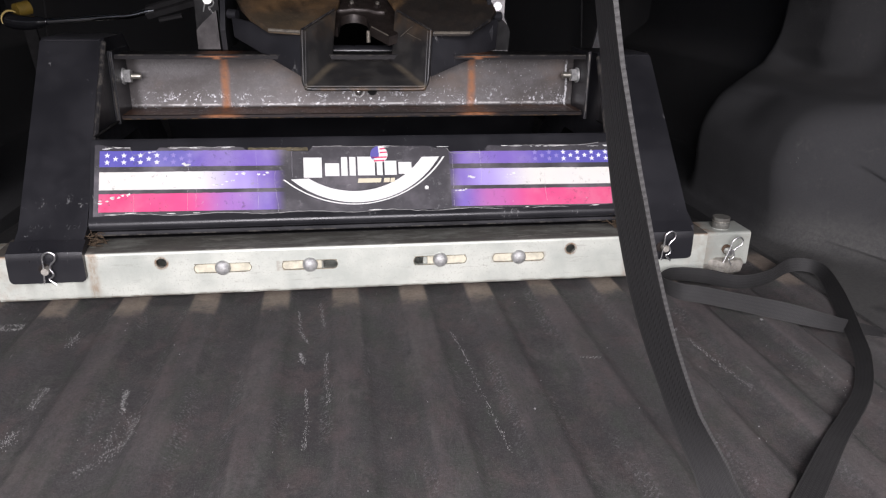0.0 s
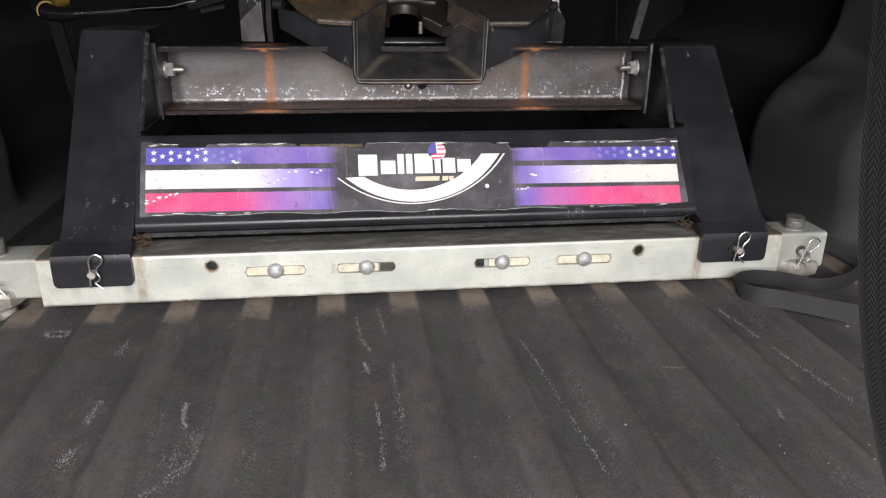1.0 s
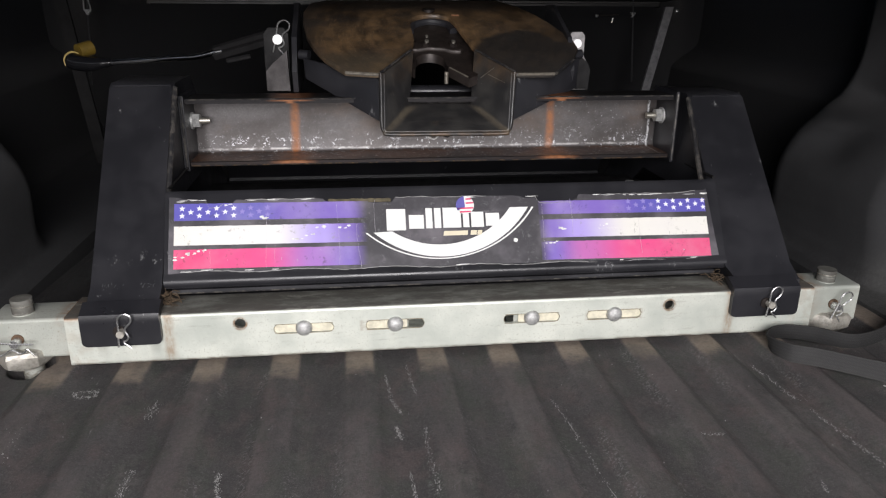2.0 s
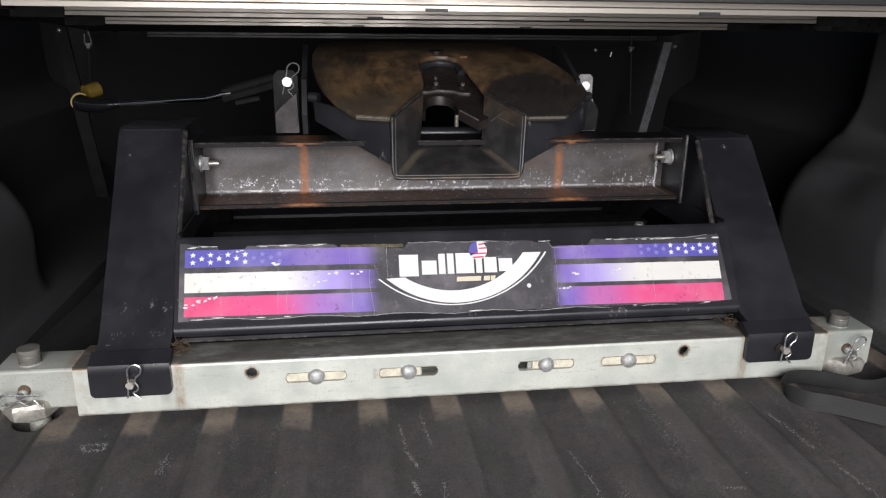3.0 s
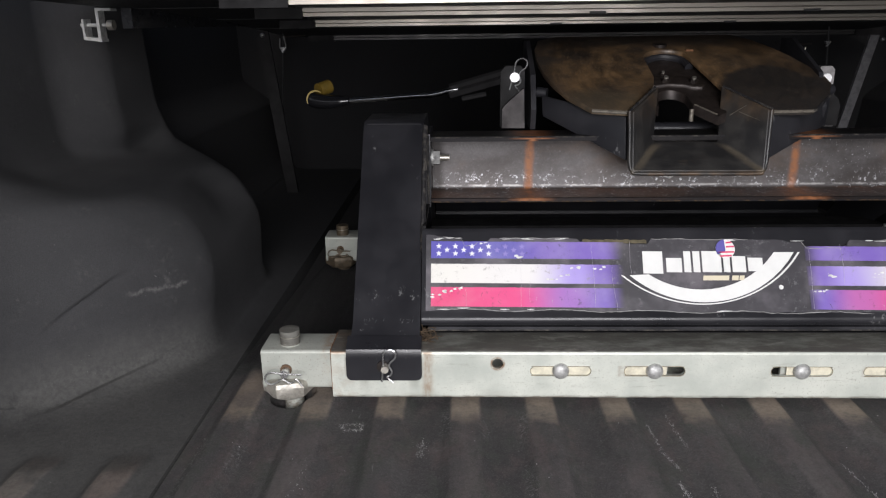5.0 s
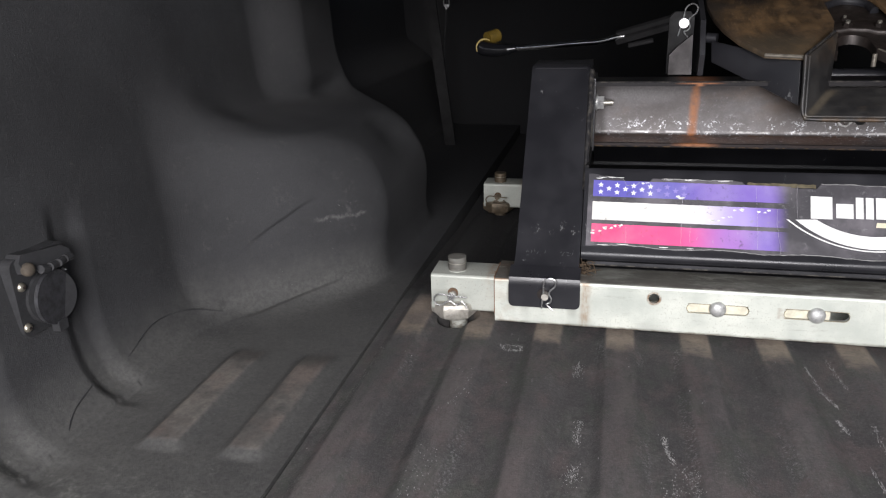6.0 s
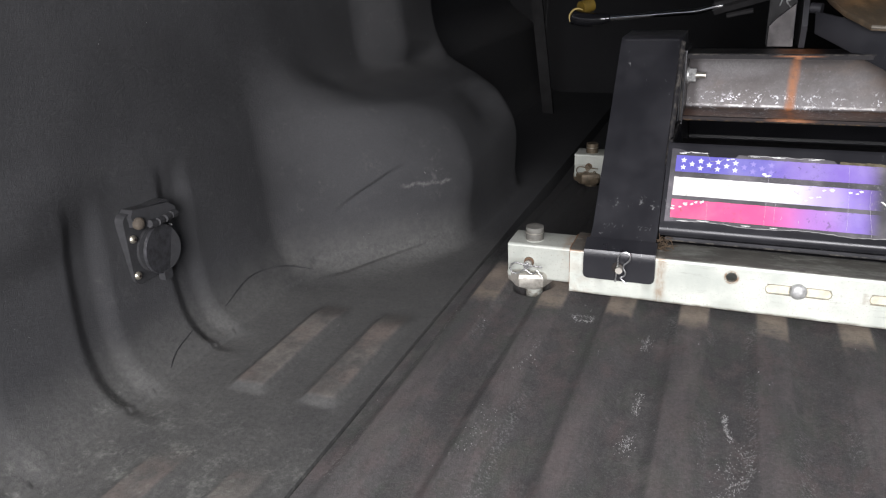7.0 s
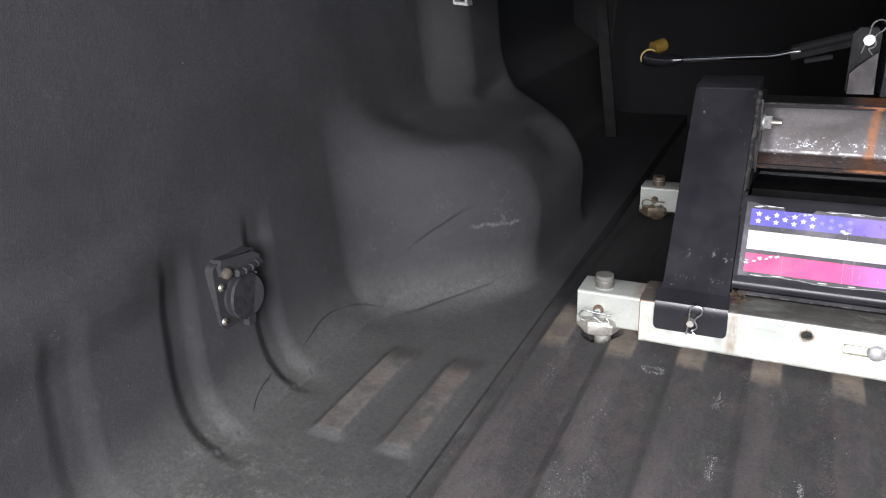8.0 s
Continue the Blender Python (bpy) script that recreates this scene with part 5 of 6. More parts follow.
def head_plate():
    left = [(-0.082, 0.197), (-0.128, 0.203), (-0.155, 0.238), (-0.170, 0.270), (-0.180, 0.302), (-0.187, 0.345), (-0.187, 0.380), (-0.179, 0.410), (-0.152, 0.423)]
    right = [(0.115, 0.425), (0.140, 0.404), (0.161, 0.376), (0.178, 0.347), (0.191, 0.315), (0.200, 0.290), (0.201, 0.266), (0.187, 0.238), (0.152, 0.199), (0.145, 0.196), (0.097, 0.196)]
    mouth = [(0.053, 0.257), (0.033, 0.353), (0.028, 0.366), (0.015, 0.373), (0.0, 0.375), (-0.015, 0.371), (-0.026, 0.363), (-0.032, 0.352), (-0.030, 0.29), (-0.038, 0.257)]
    bm = pierced(left + right + mouth, [], "z", 0.0, -0.0075)
    for v in bm.verts:
        v.co.z += plate_top(v.co.y)
    return bevel(bm, 0.0016, 2, 40)


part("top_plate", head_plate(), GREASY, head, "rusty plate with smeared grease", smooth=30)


def sheet(quads, thick):
    bm = bmesh.new()
    for q in quads:
        bm.faces.new([bm.verts.new(p) for p in q])
    bmesh.ops.remove_doubles(bm, verts=bm.verts, dist=0.0004)
    bmesh.ops.recalc_face_normals(bm, faces=bm.faces)
    bmesh.ops.solidify(bm, geom=bm.faces[:], thickness=thick)
    return bm


oL, oR = ((-0.083, 0.167, 0.230), (-0.0825, 0.190, 0.305)), ((0.0860, 0.167, 0.229), (0.0930, 0.186, 0.306))
iL, iR = ((-0.0455, 0.222, 0.259), (-0.039, 0.247, 0.329)), ((0.0425, 0.222, 0.2575), (0.0515, 0.249, 0.329))
mouth = sheet([(oL[0], oL[1], iL[1], iL[0]), (oR[0], iR[0], iR[1], oR[1]), (oL[0], iL[0], iR[0], oR[0])], 0.006)
funnel = part("funnel", bevel(mouth, 0.0022, 3, 40), FUNNEL, head, "scuffed black funnel mouth")
# the rolled outer rim with rounded lower corners, and rods for rubbed paint and painted-in highlights
ol, orr = Vector(oL[0]), Vector(oR[0])
rim = [Vector(oL[1]), ol.lerp(Vector(oL[1]), 0.5), ol.lerp(Vector(oL[1]), 0.16), ol + Vector((0.0035, 0, 0.0030)), ol.lerp(orr, 0.07), ol.lerp(orr, 0.5), ol.lerp(orr, 0.93), orr + Vector((-0.0035, 0, 0.0030)), orr.lerp(Vector(oR[1]), 0.16), orr.lerp(Vector(oR[1]), 0.5), Vector(oR[1])]
part("rim", wire(rim, 0.0026, 10, 6), FUNNEL, funnel, "rolled rim with rounded corners", smooth=80)
for a, b in ((iL[0], iR[0]), (oL[1], iL[1]), (oR[1], iR[1]), (iL[0], iL[1]), (iR[0], iR[1])):
    part("worn_light_edge", rod(Vector(a) + Vector((0, -0.0022, 0.0012)), Vector(b) + Vector((0, -0.0022, 0.0012)), 0.0017, n=8), BLACK_WORN, funnel, "broken pale line of rubbed paint and edge highlight")
for a, b in (((0.0536, 0.2202, 0.2954), (0.0695, 0.2066, 0.3102)), ((0.0626, 0.2126, 0.3008), (0.0800, 0.1868, 0.2929))):
    part("scratch", rod(a, b, 0.0006, 0.0003, n=6), EDGE_WEAR, funnel, "pale scratch")
part("funnel_floor", box(-0.048, 0.04, 0.2235, 0.25, 0.246, 0.2555, 0.002), BLACK_DUSTY, head)
part("rear_ledge", rod((-0.06, 0.30, 0.268), (0.06, 0.30, 0.268), 0.009, n=14), BLACK_SATIN, head)
# bare front edges of the two lobes
for a, b in (((-0.128, 0.2025), (-0.084, 0.1965)), ((0.099, 0.1955), (0.150, 0.1965)), ((0.152, 0.198), (0.186, 0.236))):
    part("plate_edge", rod((*a, plate_top(a[1]) - 0.0022), (*b, plate_top(b[1]) - 0.0022), 0.0022, n=8), EDGE_WEAR if a[0] < 0.15 else BLACK_WORN, head, "bare worn edge")
for s, xo, xi in ((-1, -0.181, -0.081), (1, 0.203, 0.090)):
    drop = 0.289 if s < 0 else 0.274
    quads = [((xo, 0.280, 0.317), (xo - s * 0.002, 0.280, drop), (xi, 0.190, 0.243), (xi, 0.204, 0.2965))]
    part("skirt", bevel(sheet(quads, 0.007), 0.0012, 2, 40), BLACK, head)
    part("skirt_tab", rod((xo - s * 0.004, 0.281, 0.3205), (xo + s * 0.009, 0.286, 0.3215), 0.0068, n=18, soft=0.003), BLACK, head)
    xs = sorted((s * 0.196 + 0.003, s * 0.203 + 0.003)) if s < 0 else (0.191, 0.197)
    part("side_plate", prism([(0.272, 0.272), (0.262, 0.300), (0.285, 0.345), (0.385, 0.388), (0.42, 0.386), (0.42, 0.30), (0.39, 0.272)], "x", xs[0], xs[1], 0.0015), BLACK, head)
# lock jaw under the plate: a brown cam plate with a round kingpin opening, two bolts and a small latch
jaw_outer = [(-0.058, 0.27), (-0.06, 0.33), (-0.045, 0.390), (0.045, 0.390), (0.066, 0.33), (0.062, 0.262), (0.050, 0.222), (0.037, 0.213), (0.0125, 0.243)] + [(-0.010 + 0.021 * math.cos(radians(a)), 0.262 + 0.021 * math.sin(radians(a))) for a in range(-10, 191, 20)] + [(-0.034, 0.238), (-0.045, 0.25)]
jaw_bm = pierced(jaw_outer, [], "z", 0.0, -0.012)
for v in jaw_bm.verts:
    v.co.z += plate_top(v.co.y) - 0.016
part("lock_jaw", jaw_bm, BROWN_STEEL, head, "dark brown lock jaw plate", smooth=30)
# the locking boss over the jaw, with its bolts
boss_bm = pierced([(-0.036, 0.288), (-0.034, 0.300), (-0.024, 0.312), (-0.005, 0.316), (0.020, 0.313), (0.036, 0.304), (0.042, 0.290), (0.036, 0.282), (0.022, 0.283), (0.012, 0.289), (-0.010, 0.292), (-0.026, 0.287)], [], "z", 0.0, 0.006)
for v in boss_bm.verts:
    v.co.z += plate_top(v.co.y) - 0.0165
part("lock_boss", bevel(boss_bm, 0.0015, 2, 40), BROWN_STEEL, head, "brown rounded boss held by bolts")
for x, y, r in ((-0.012, 0.297, 0.0062), (0.026, 0.295, 0.0058), (-0.009, 0.326, 0.0042)):
    z = plate_top(y) - (0.0105 if y < 0.32 else 0.0165)
    bolt = part("jaw_bolt", rod((x, y, z), (x, y - 0.0018, z + 0.0045), r, n=6, soft=0.0008), BROWN_STEEL, head)
    part("bolt_tip", rod((x, y - 0.0018, z + 0.0045), (x, y - 0.0028, z + 0.007), r * 0.5, n=12, soft=0.0006), CAST, bolt, "rubbed bright bolt tip")
part("throat_wall", wire([(0.033, 0.345, 0.349), (0.027, 0.369, 0.358), (0.0, 0.379, 0.362), (-0.025, 0.367, 0.357), (-0.032, 0.345, 0.349)], 0.006, 10, 6), BLACK_SATIN, head, "black rounded wall behind the jaw")
part("jaw_edge", rod((0.014, 0.2425, 0.3075), (0.036, 0.2155, 0.2972), 0.0011, n=6), EDGE_WEAR, head, "bare edge of the jaw")
part("latch_pin", rod((0.009, 0.236, 0.286), (0.009, 0.236, 0.302), 0.0029, n=12, soft=0.0006), EDGE_WEAR, head, "short dull pin")
part("grease_cap", rod((0.0, 0.388, plate_top(0.388) - 0.004), (0.0, 0.387, plate_top(0.388) + 0.002), 0.010, n=18, soft=0.001), BROWN_STEEL, head)
part("yellow_fleck", box(0.033, 0.044, 0.367, 0.371, plate_top(0.367), plate_top(0.371) + 0.001), RUST, head)
# ears that carry the head on the channel
for s in (-1, 1):
    def mx(v):
        return s * v - 0.001 if s < 0 else v - 0.002
    tab = [(mx(0.239), 0.271), (mx(0.239), 0.348), (mx(0.232), 0.356), (mx(0.211), 0.356), (mx(0.205), 0.348), (mx(0.205), 0.271)]
    if s > 0:
        tab = [(0.199, 0.268), (0.199, 0.345), (0.204, 0.351), (0.219, 0.351), (0.223, 0.346), (0.223, 0.318), (0.231, 0.303), (0.231, 0.268)]
    part("ear", prism(tab, "y", 0.3065, 0.318, 0.0018), MATT if s < 0 else make_plain("bare_grey_bracket", (0.26, 0.25, 0.25), 0.42, 0.3, 0.5, 50, 0.3), head)
    gusset = [(mx(0.237 if s < 0 else 0.230), 0.271), (mx(0.237 if s < 0 else 0.232), 0.298), (mx(0.228), 0.308), (mx(0.207), 0.326), (mx(0.205), 0.271)]
    part("gusset", prism(gusset, "y", 0.292, 0.3035, 0.0015), make_plain("scuffed_gusset_steel", (0.06, 0.054, 0.054), 0.5, 0.1, 0.5, 40, 0.2, 0.2) if s < 0 else MATT, head, "scuffed grey gusset" if s < 0 else "")
    px, pz = (mx(0.2195), 0.3405) if s < 0 else (0.2105, 0.3350)
    part("pin", rod((px, 0.300, pz), (px, 0.34, pz), 0.0066, n=20, soft=0.0008), PIN_FACE, head, "round pin with a bright machined face")
    if s < 0:
        part("spring_clip", hairpin((px + 0.002, 0.302, 0.3405), (0.25, 0, 1), (1, 0, -0.25), 0.045), STEEL, head, "bright wire spring clip")
# release lever
sleeve = bmesh.new()
for dz, t in ((0.004, 0.0035), (-0.006, 0.0045)):
    for a, b in (((-0.312, 0.324, 0.322 + dz), (-0.238, 0.312, 0.343 + dz)),):
        add_rod(sleeve, a, b, t * 1.3, t * 1.3, 4)
part("lever_sleeve", sleeve, MATT, head, "brown oxidised lever bracket")
part("lever_catch", rod((-0.294, 0.318, 0.310), (-0.26, 0.314, 0.317), 0.0035, n=6), MATT, head)
part("lever", wire([(-0.300, 0.3215, 0.3235), (-0.312, 0.323, 0.3215), (-0.336, 0.328, 0.3155), (-0.36, 0.334, 0.3135), (-0.42, 0.348, 0.3085), (-0.485, 0.362, 0.3035)], 0.0042, 12, 8), CHROME, head, "thin dark polished release lever", smooth=80)
part("lever_grip", wire([(-0.462, 0.357, 0.305), (-0.476, 0.36, 0.3035), (-0.492, 0.363, 0.3025), (-0.512, 0.366, 0.304), (-0.522, 0.367, 0.307)], 0.008, 16, 6, (0.0045, 0.0085, 0.0105, 0.0115, 0.0110)), make_plain("glossy_black_grip", (0.006, 0.006, 0.007), 0.16, 0.0, 0.3, 60, 0.03, 0.5), head, "black rubber grip", smooth=80)
part("grip_ring", wire([(-0.5125 + 0.0135 * math.cos(radians(a)), 0.3545, 0.3065 + 0.0135 * math.sin(radians(a))) for a in range(55, 206, 15)], 0.0012, 8, 3, (0.0007, 0.0015, 0.0015, 0.0012, 0.0006)), make_plain("pale_yellow_vinyl", (0.30, 0.22, 0.07), 0.45, 0.0, 0.3, 60, 0.1), head, "thin yellow ring")
part("grip_knob", rod((-0.512, 0.375, 0.319), (-0.498, 0.39, 0.3235), 0.0105, n=20, soft=0.004), YELLOW, head, "faded yellow knob")

# ---------------------------------------------------------------- the tonneau cover
cover = thing("tonneau_cover", (0, 0.7, 0.45), "black folding cover with bright aluminium cross rails", "tonneau cover")


def cover_z(y):
    return 0.4358 - 0.0135 * y - 0.0247 * y * y


for a, b in ((0.02, 0.36), (0.37, 0.71), (0.72, 1.06), (1.07, 1.41)):
    part("panel", prism([(a, cover_z(a) + 0.012), (b, cover_z(b) + 0.012), (b, cover_z(b) + 0.034), (a, cover_z(a) + 0.034)], "x", -0.79, 0.79, 0.002), COVER, cover)
for y, x0, x1, metal in ((0.064, -0.475, 0.66, ALU), (0.416, -0.535, 0.631, ALU), (0.794, -0.59, 0.68, ALU), (1.37, -0.653, 0.775, GREY_RAIL)):
    z = cover_z(y)
    rail = part("cross_rail", prism([(y - 0.014, z), (y - 0.014, z + 0.0052), (y - 0.011, z + 0.006), (y - 0.014, z + 0.0068), (y - 0.014, z + 0.0125), (y + 0.014, z + 0.0125), (y + 0.014, z)], "x", x0, x1, 0.0006), metal, cover, "pale aluminium cross rail" if metal is ALU else "")
    for x in (x0 - 0.035, x1 + 0.035):
        part("rail_end", box(x - 0.036, x + 0.036, y - 0.018, y + 0.018, z - 0.003, z + 0.0135, 0.003), MATT, rail, "black plastic rail end")
    for k in range(2):
        x = x0 + (0.38 + 0.27 * k) * (x1 - x0)
        part("rail_clip", box(x - 0.012, x + 0.012, y - 0.0165, y - 0.0135, z - 0.001, z + 0.0025, 0.0008), RUBBER, rail, "small black clip")
for s in (-1, 1):
    part("side_frame", prism([(s * 0.77, 0.412), (s * 0.77, 0.45), (s * 0.80, 0.462), (s * 0.815, 0.462), (s * 0.815, 0.452), (s * 0.785, 0.44), (s * 0.785, 0.412)], "y", 0.345, 1.41, 0.001), PAINT, cover)
# unseen panel and hinge over the camera, tilted to screen off sky light
part("sky_screen_panel", prism([(-0.02, 0.485), (-0.95, 0.72), (-0.945, 0.74), (-0.013, 0.504)], "x", -0.80, 0.80, 0.003), COVER, cover)
part("hinge", rod((-0.79, 0.0, 0.478), (0.79, 0.0, 0.478), 0.012, n=12), RUBBER, cover)

# clamps under the side frame
def make_clamp(s, y):
    c = thing("rail_clamp", (s * 0.80, y, 0.39), "bright zinc clamp bolted under the cover's side frame", "clamp", "cover clamps")
    part("strap_plate", prism([(s * 0.792, 0.395), (s * 0.788, 0.395), (s * 0.788, 0.436), (s * 0.770, 0.4352), (s * 0.770, 0.4387), (s * 0.792, 0.4395)], "y", y - 0.009, y + 0.009, 0.0008), BOLT, c)
    part("jaw_plate", prism([(s * 0.812, 0.398), (s * 0.787, 0.395), (s * 0.787, 0.399), (s * 0.809, 0.402), (s * 0.809, 0.425), (s * 0.812, 0.425)], "y", y - 0.010, y + 0.010, 0.0008), BOLT, c)
    part("bolt", rod((s * 0.778, y, 0.417), (s * 0.818, y, 0.417), 0.0025, n=10), BOLT, c)
    part("thumb_nut", rod((s * 0.772, y, 0.417), (s * 0.780, y, 0.417), 0.007, n=12, soft=0.001), CAST, c)
    return c


make_clamp(-1, 0.29)
make_clamp(1, 0.285)

# props that stand against the front wall
def make_prop(s):
    p = thing("cover_prop", (s * 0.75, 1.12, 0.0), "dark flat steel prop leaning under the cover", "prop", "cover props")
    top, low = ((-0.784, 0.40), (-0.738, -0.004)) if s < 0 else ((0.695, 0.374), (0.617, -0.004))
    w = 0.0145 if s < 0 else 0.0110
    part("flat_bar", prism([(top[0] - w, top[1]), (top[0] + w, top[1]), (low[0] + w, low[1]), (low[0] - w, low[1])], "y", 1.10, 1.108, 0.001), MATT if s < 0 else LIT_PROP, p)
    part("bolt_head", dome((top[0] + (0.0 if s < 0 else 0.019), 1.099, top[1] - 0.010), (0, -1, 0), 0.0055, 0.004), STEEL, p)
    x2 = -0.768 if s < 0 else 0.653
    part("hook_rod", rod((x2 + s * 0.018, 1.252, 0.17), (x2, 1.25, 0.400), 0.0022, n=10), PLASTIC, p)
    part("hook", prism([(x2 - 0.008, 0.357), (x2 + 0.007, 0.357), (x2 + 0.007, 0.354), (x2 - 0.001, 0.344), (x2 - 0.005, 0.344), (x2 - 0.006, 0.353)], "y", 1.240, 1.247, 0.0008), STEEL, p)
    if s < 0:
        part("hook_loop", wire([(x2 - 0.008, 1.243, 0.380), (x2 - 0.009, 1.243, 0.355), (x2 + 0.002, 1.243, 0.352), (x2 + 0.006, 1.243, 0.362), (x2 + 0.002, 1.243, 0.385)], 0.0018, 6, 4), STEEL, p)
        part("hook_bar", rod((x2 + 0.004, 1.244, 0.384), (x2 + 0.060, 1.244, 0.386), 0.0014, n=8), BROWN_STEEL, p)
    else:
        part("hook_bar", rod((x2 - 0.101, 1.244, 0.349), (x2 - 0.040, 1.244, 0.351), 0.0016, n=8), BROWN_STEEL, p)
        part("bar_tip", dome((x2 - 0.101, 1.243, 0.348), (0, -1, 0), 0.0045, 0.003), STEEL, p)
        part("hook_tip", rod((x2 - 0.058, 1.244, 0.330), (x2 - 0.055, 1.244, 0.343), 0.0022, n=8), CAST, p)
    return p


make_prop(-1)
make_prop(1)

# ---------------------------------------------------------------- trailer socket on the side wall
socket = thing("trailer_socket", (-0.84, -0.305, 0.14), "grey-black round trailer plug socket with its lid shut", "socket")
part("back_plate", prism(round_rect(-0.2985, -0.228, 0.099, 0.177, 0.009), "x", -0.858, -0.8435, 0.002), PLASTIC, socket)
part("lid_seat", rod((-0.845, -0.262, 0.129), (-0.8345, -0.2640, 0.130), 0.0262, n=36), PLASTIC, socket)
lid = part("lid", rod((-0.8345, -0.2643, 0.130), (-0.8308, -0.2640, 0.130), 0.0268, n=40, soft=0.0016), SOCKET_LID, socket, "round shut lid with a dull scratched face")
part("lid_tongue", box(-0.838, -0.8295, -0.270, -0.258, 0.0955, 0.106, 0.003), PLASTIC, lid)
# the sloped hood over the lid, its hinge knuckles under it
hood = bmesh.new()
add_prism(hood, [(-0.291, 0.163), (-0.292, 0.174), (-0.285, 0.180), (-0.238, 0.174), (-0.232, 0.169), (-0.232, 0.1625), (-0.240, 0.1615)], "x", -0.856, -0.833)
for v in hood.verts:
    v.co.x -= 0.008 * step(0.166, 0.180, v.co.z)
part("hinge_hood", bevel(hood, 0.0025, 2, 40), PLASTIC, socket, "sloped hood over the lid's hinge")
r_h = random.Random(8)
for k in range(4):
    y = -0.276 + 0.0105 * k
    part("hinge_knuckle", rod((-0.831 + 0.002 * r_h.random(), y, 0.1615 + 0.0015 * r_h.random()), (-0.831, y + 0.0088, 0.1605 + 0.002 * r_h.random()), 0.0042, n=10, soft=0.001), PLASTIC, socket)
for y, z, m, rad in ((-0.2935, 0.1095, BRASS, 0.0046), (-0.290, 0.1495, BRASS, 0.0046), (-0.2865, 0.1665, TAN_CAP, 0.0065), (-0.242, 0.150, STEEL, 0.0012)):
    xs = -0.8435 if rad > 0.002 else -0.835
    xs = -0.8335 if rad > 0.006 else xs
    screw = part("screw", dome((xs, y, z), (1, -0.15, 0), rad, 0.0035 if rad > 0.002 else 0.0025, 16, 4), m, socket)
    if m is BRASS:
        # raised dark disc stands in for the shade inside the drive recess
        part("recess_disc", rod((xs + 0.003, y, z), (xs + 0.0042, y - 0.0002, z), 0.0016, n=6), BROWN_STEEL, screw)

socket.location.z -= 0.005

# ---------------------------------------------------------------- webbing strap
def ribbon(points, thick=0.0016, steps=8):
    """A flat band: each point has a place, a direction across and a width."""
    mid = curve_points([p for p, _, _ in points], steps)
    n = len(mid)
    bm = bmesh.new()
    uv = bm.loops.layers.uv.new("weave")
    rows, along = [], [0.0]
    for a, b in zip(mid, mid[1:]):
        along.append(along[-1] + (b - a).length)
    for i, c in enumerate(mid):
        f = i / (n - 1) * (len(points) - 1)
        k = min(int(f), len(points) - 2)
        w = Vector(points[k][1]).normalized().lerp(Vector(points[k + 1][1]).normalized(), f - k).normalized()
        half = (points[k][2] + (points[k + 1][2] - points[k][2]) * (f - k)) / 2
        way = (mid[min(i + 1, n - 1)] - mid[max(i - 1, 0)]).normalized()
        w = (w - way * w.dot(way)).normalized()
        nn = way.cross(w) * thick / 2
        rows.append([bm.verts.new(c + q) for q in (w * half + nn, -w * half + nn, -w * half - nn, w * half - nn)])
    for j, (a, b) in enumerate(zip(rows, rows[1:])):
        for i in range(4):
            face = bm.faces.new((a[i], a[(i + 1) % 4], b[(i + 1) % 4], b[i]))
            across = ((0.0, 1.0), (1.0, 1.0), (1.0, 0.0), (0.0, 0.0))[i]
            for loop, u, v in zip(face.loops, (across[0], across[1], across[1], across[0]), (along[j], along[j], along[j + 1], along[j + 1])):
                loop[uv].uv = (u, v)
    bm.faces.new(rows[0][::-1])
    bm.faces.new(rows[-1])
    return bm


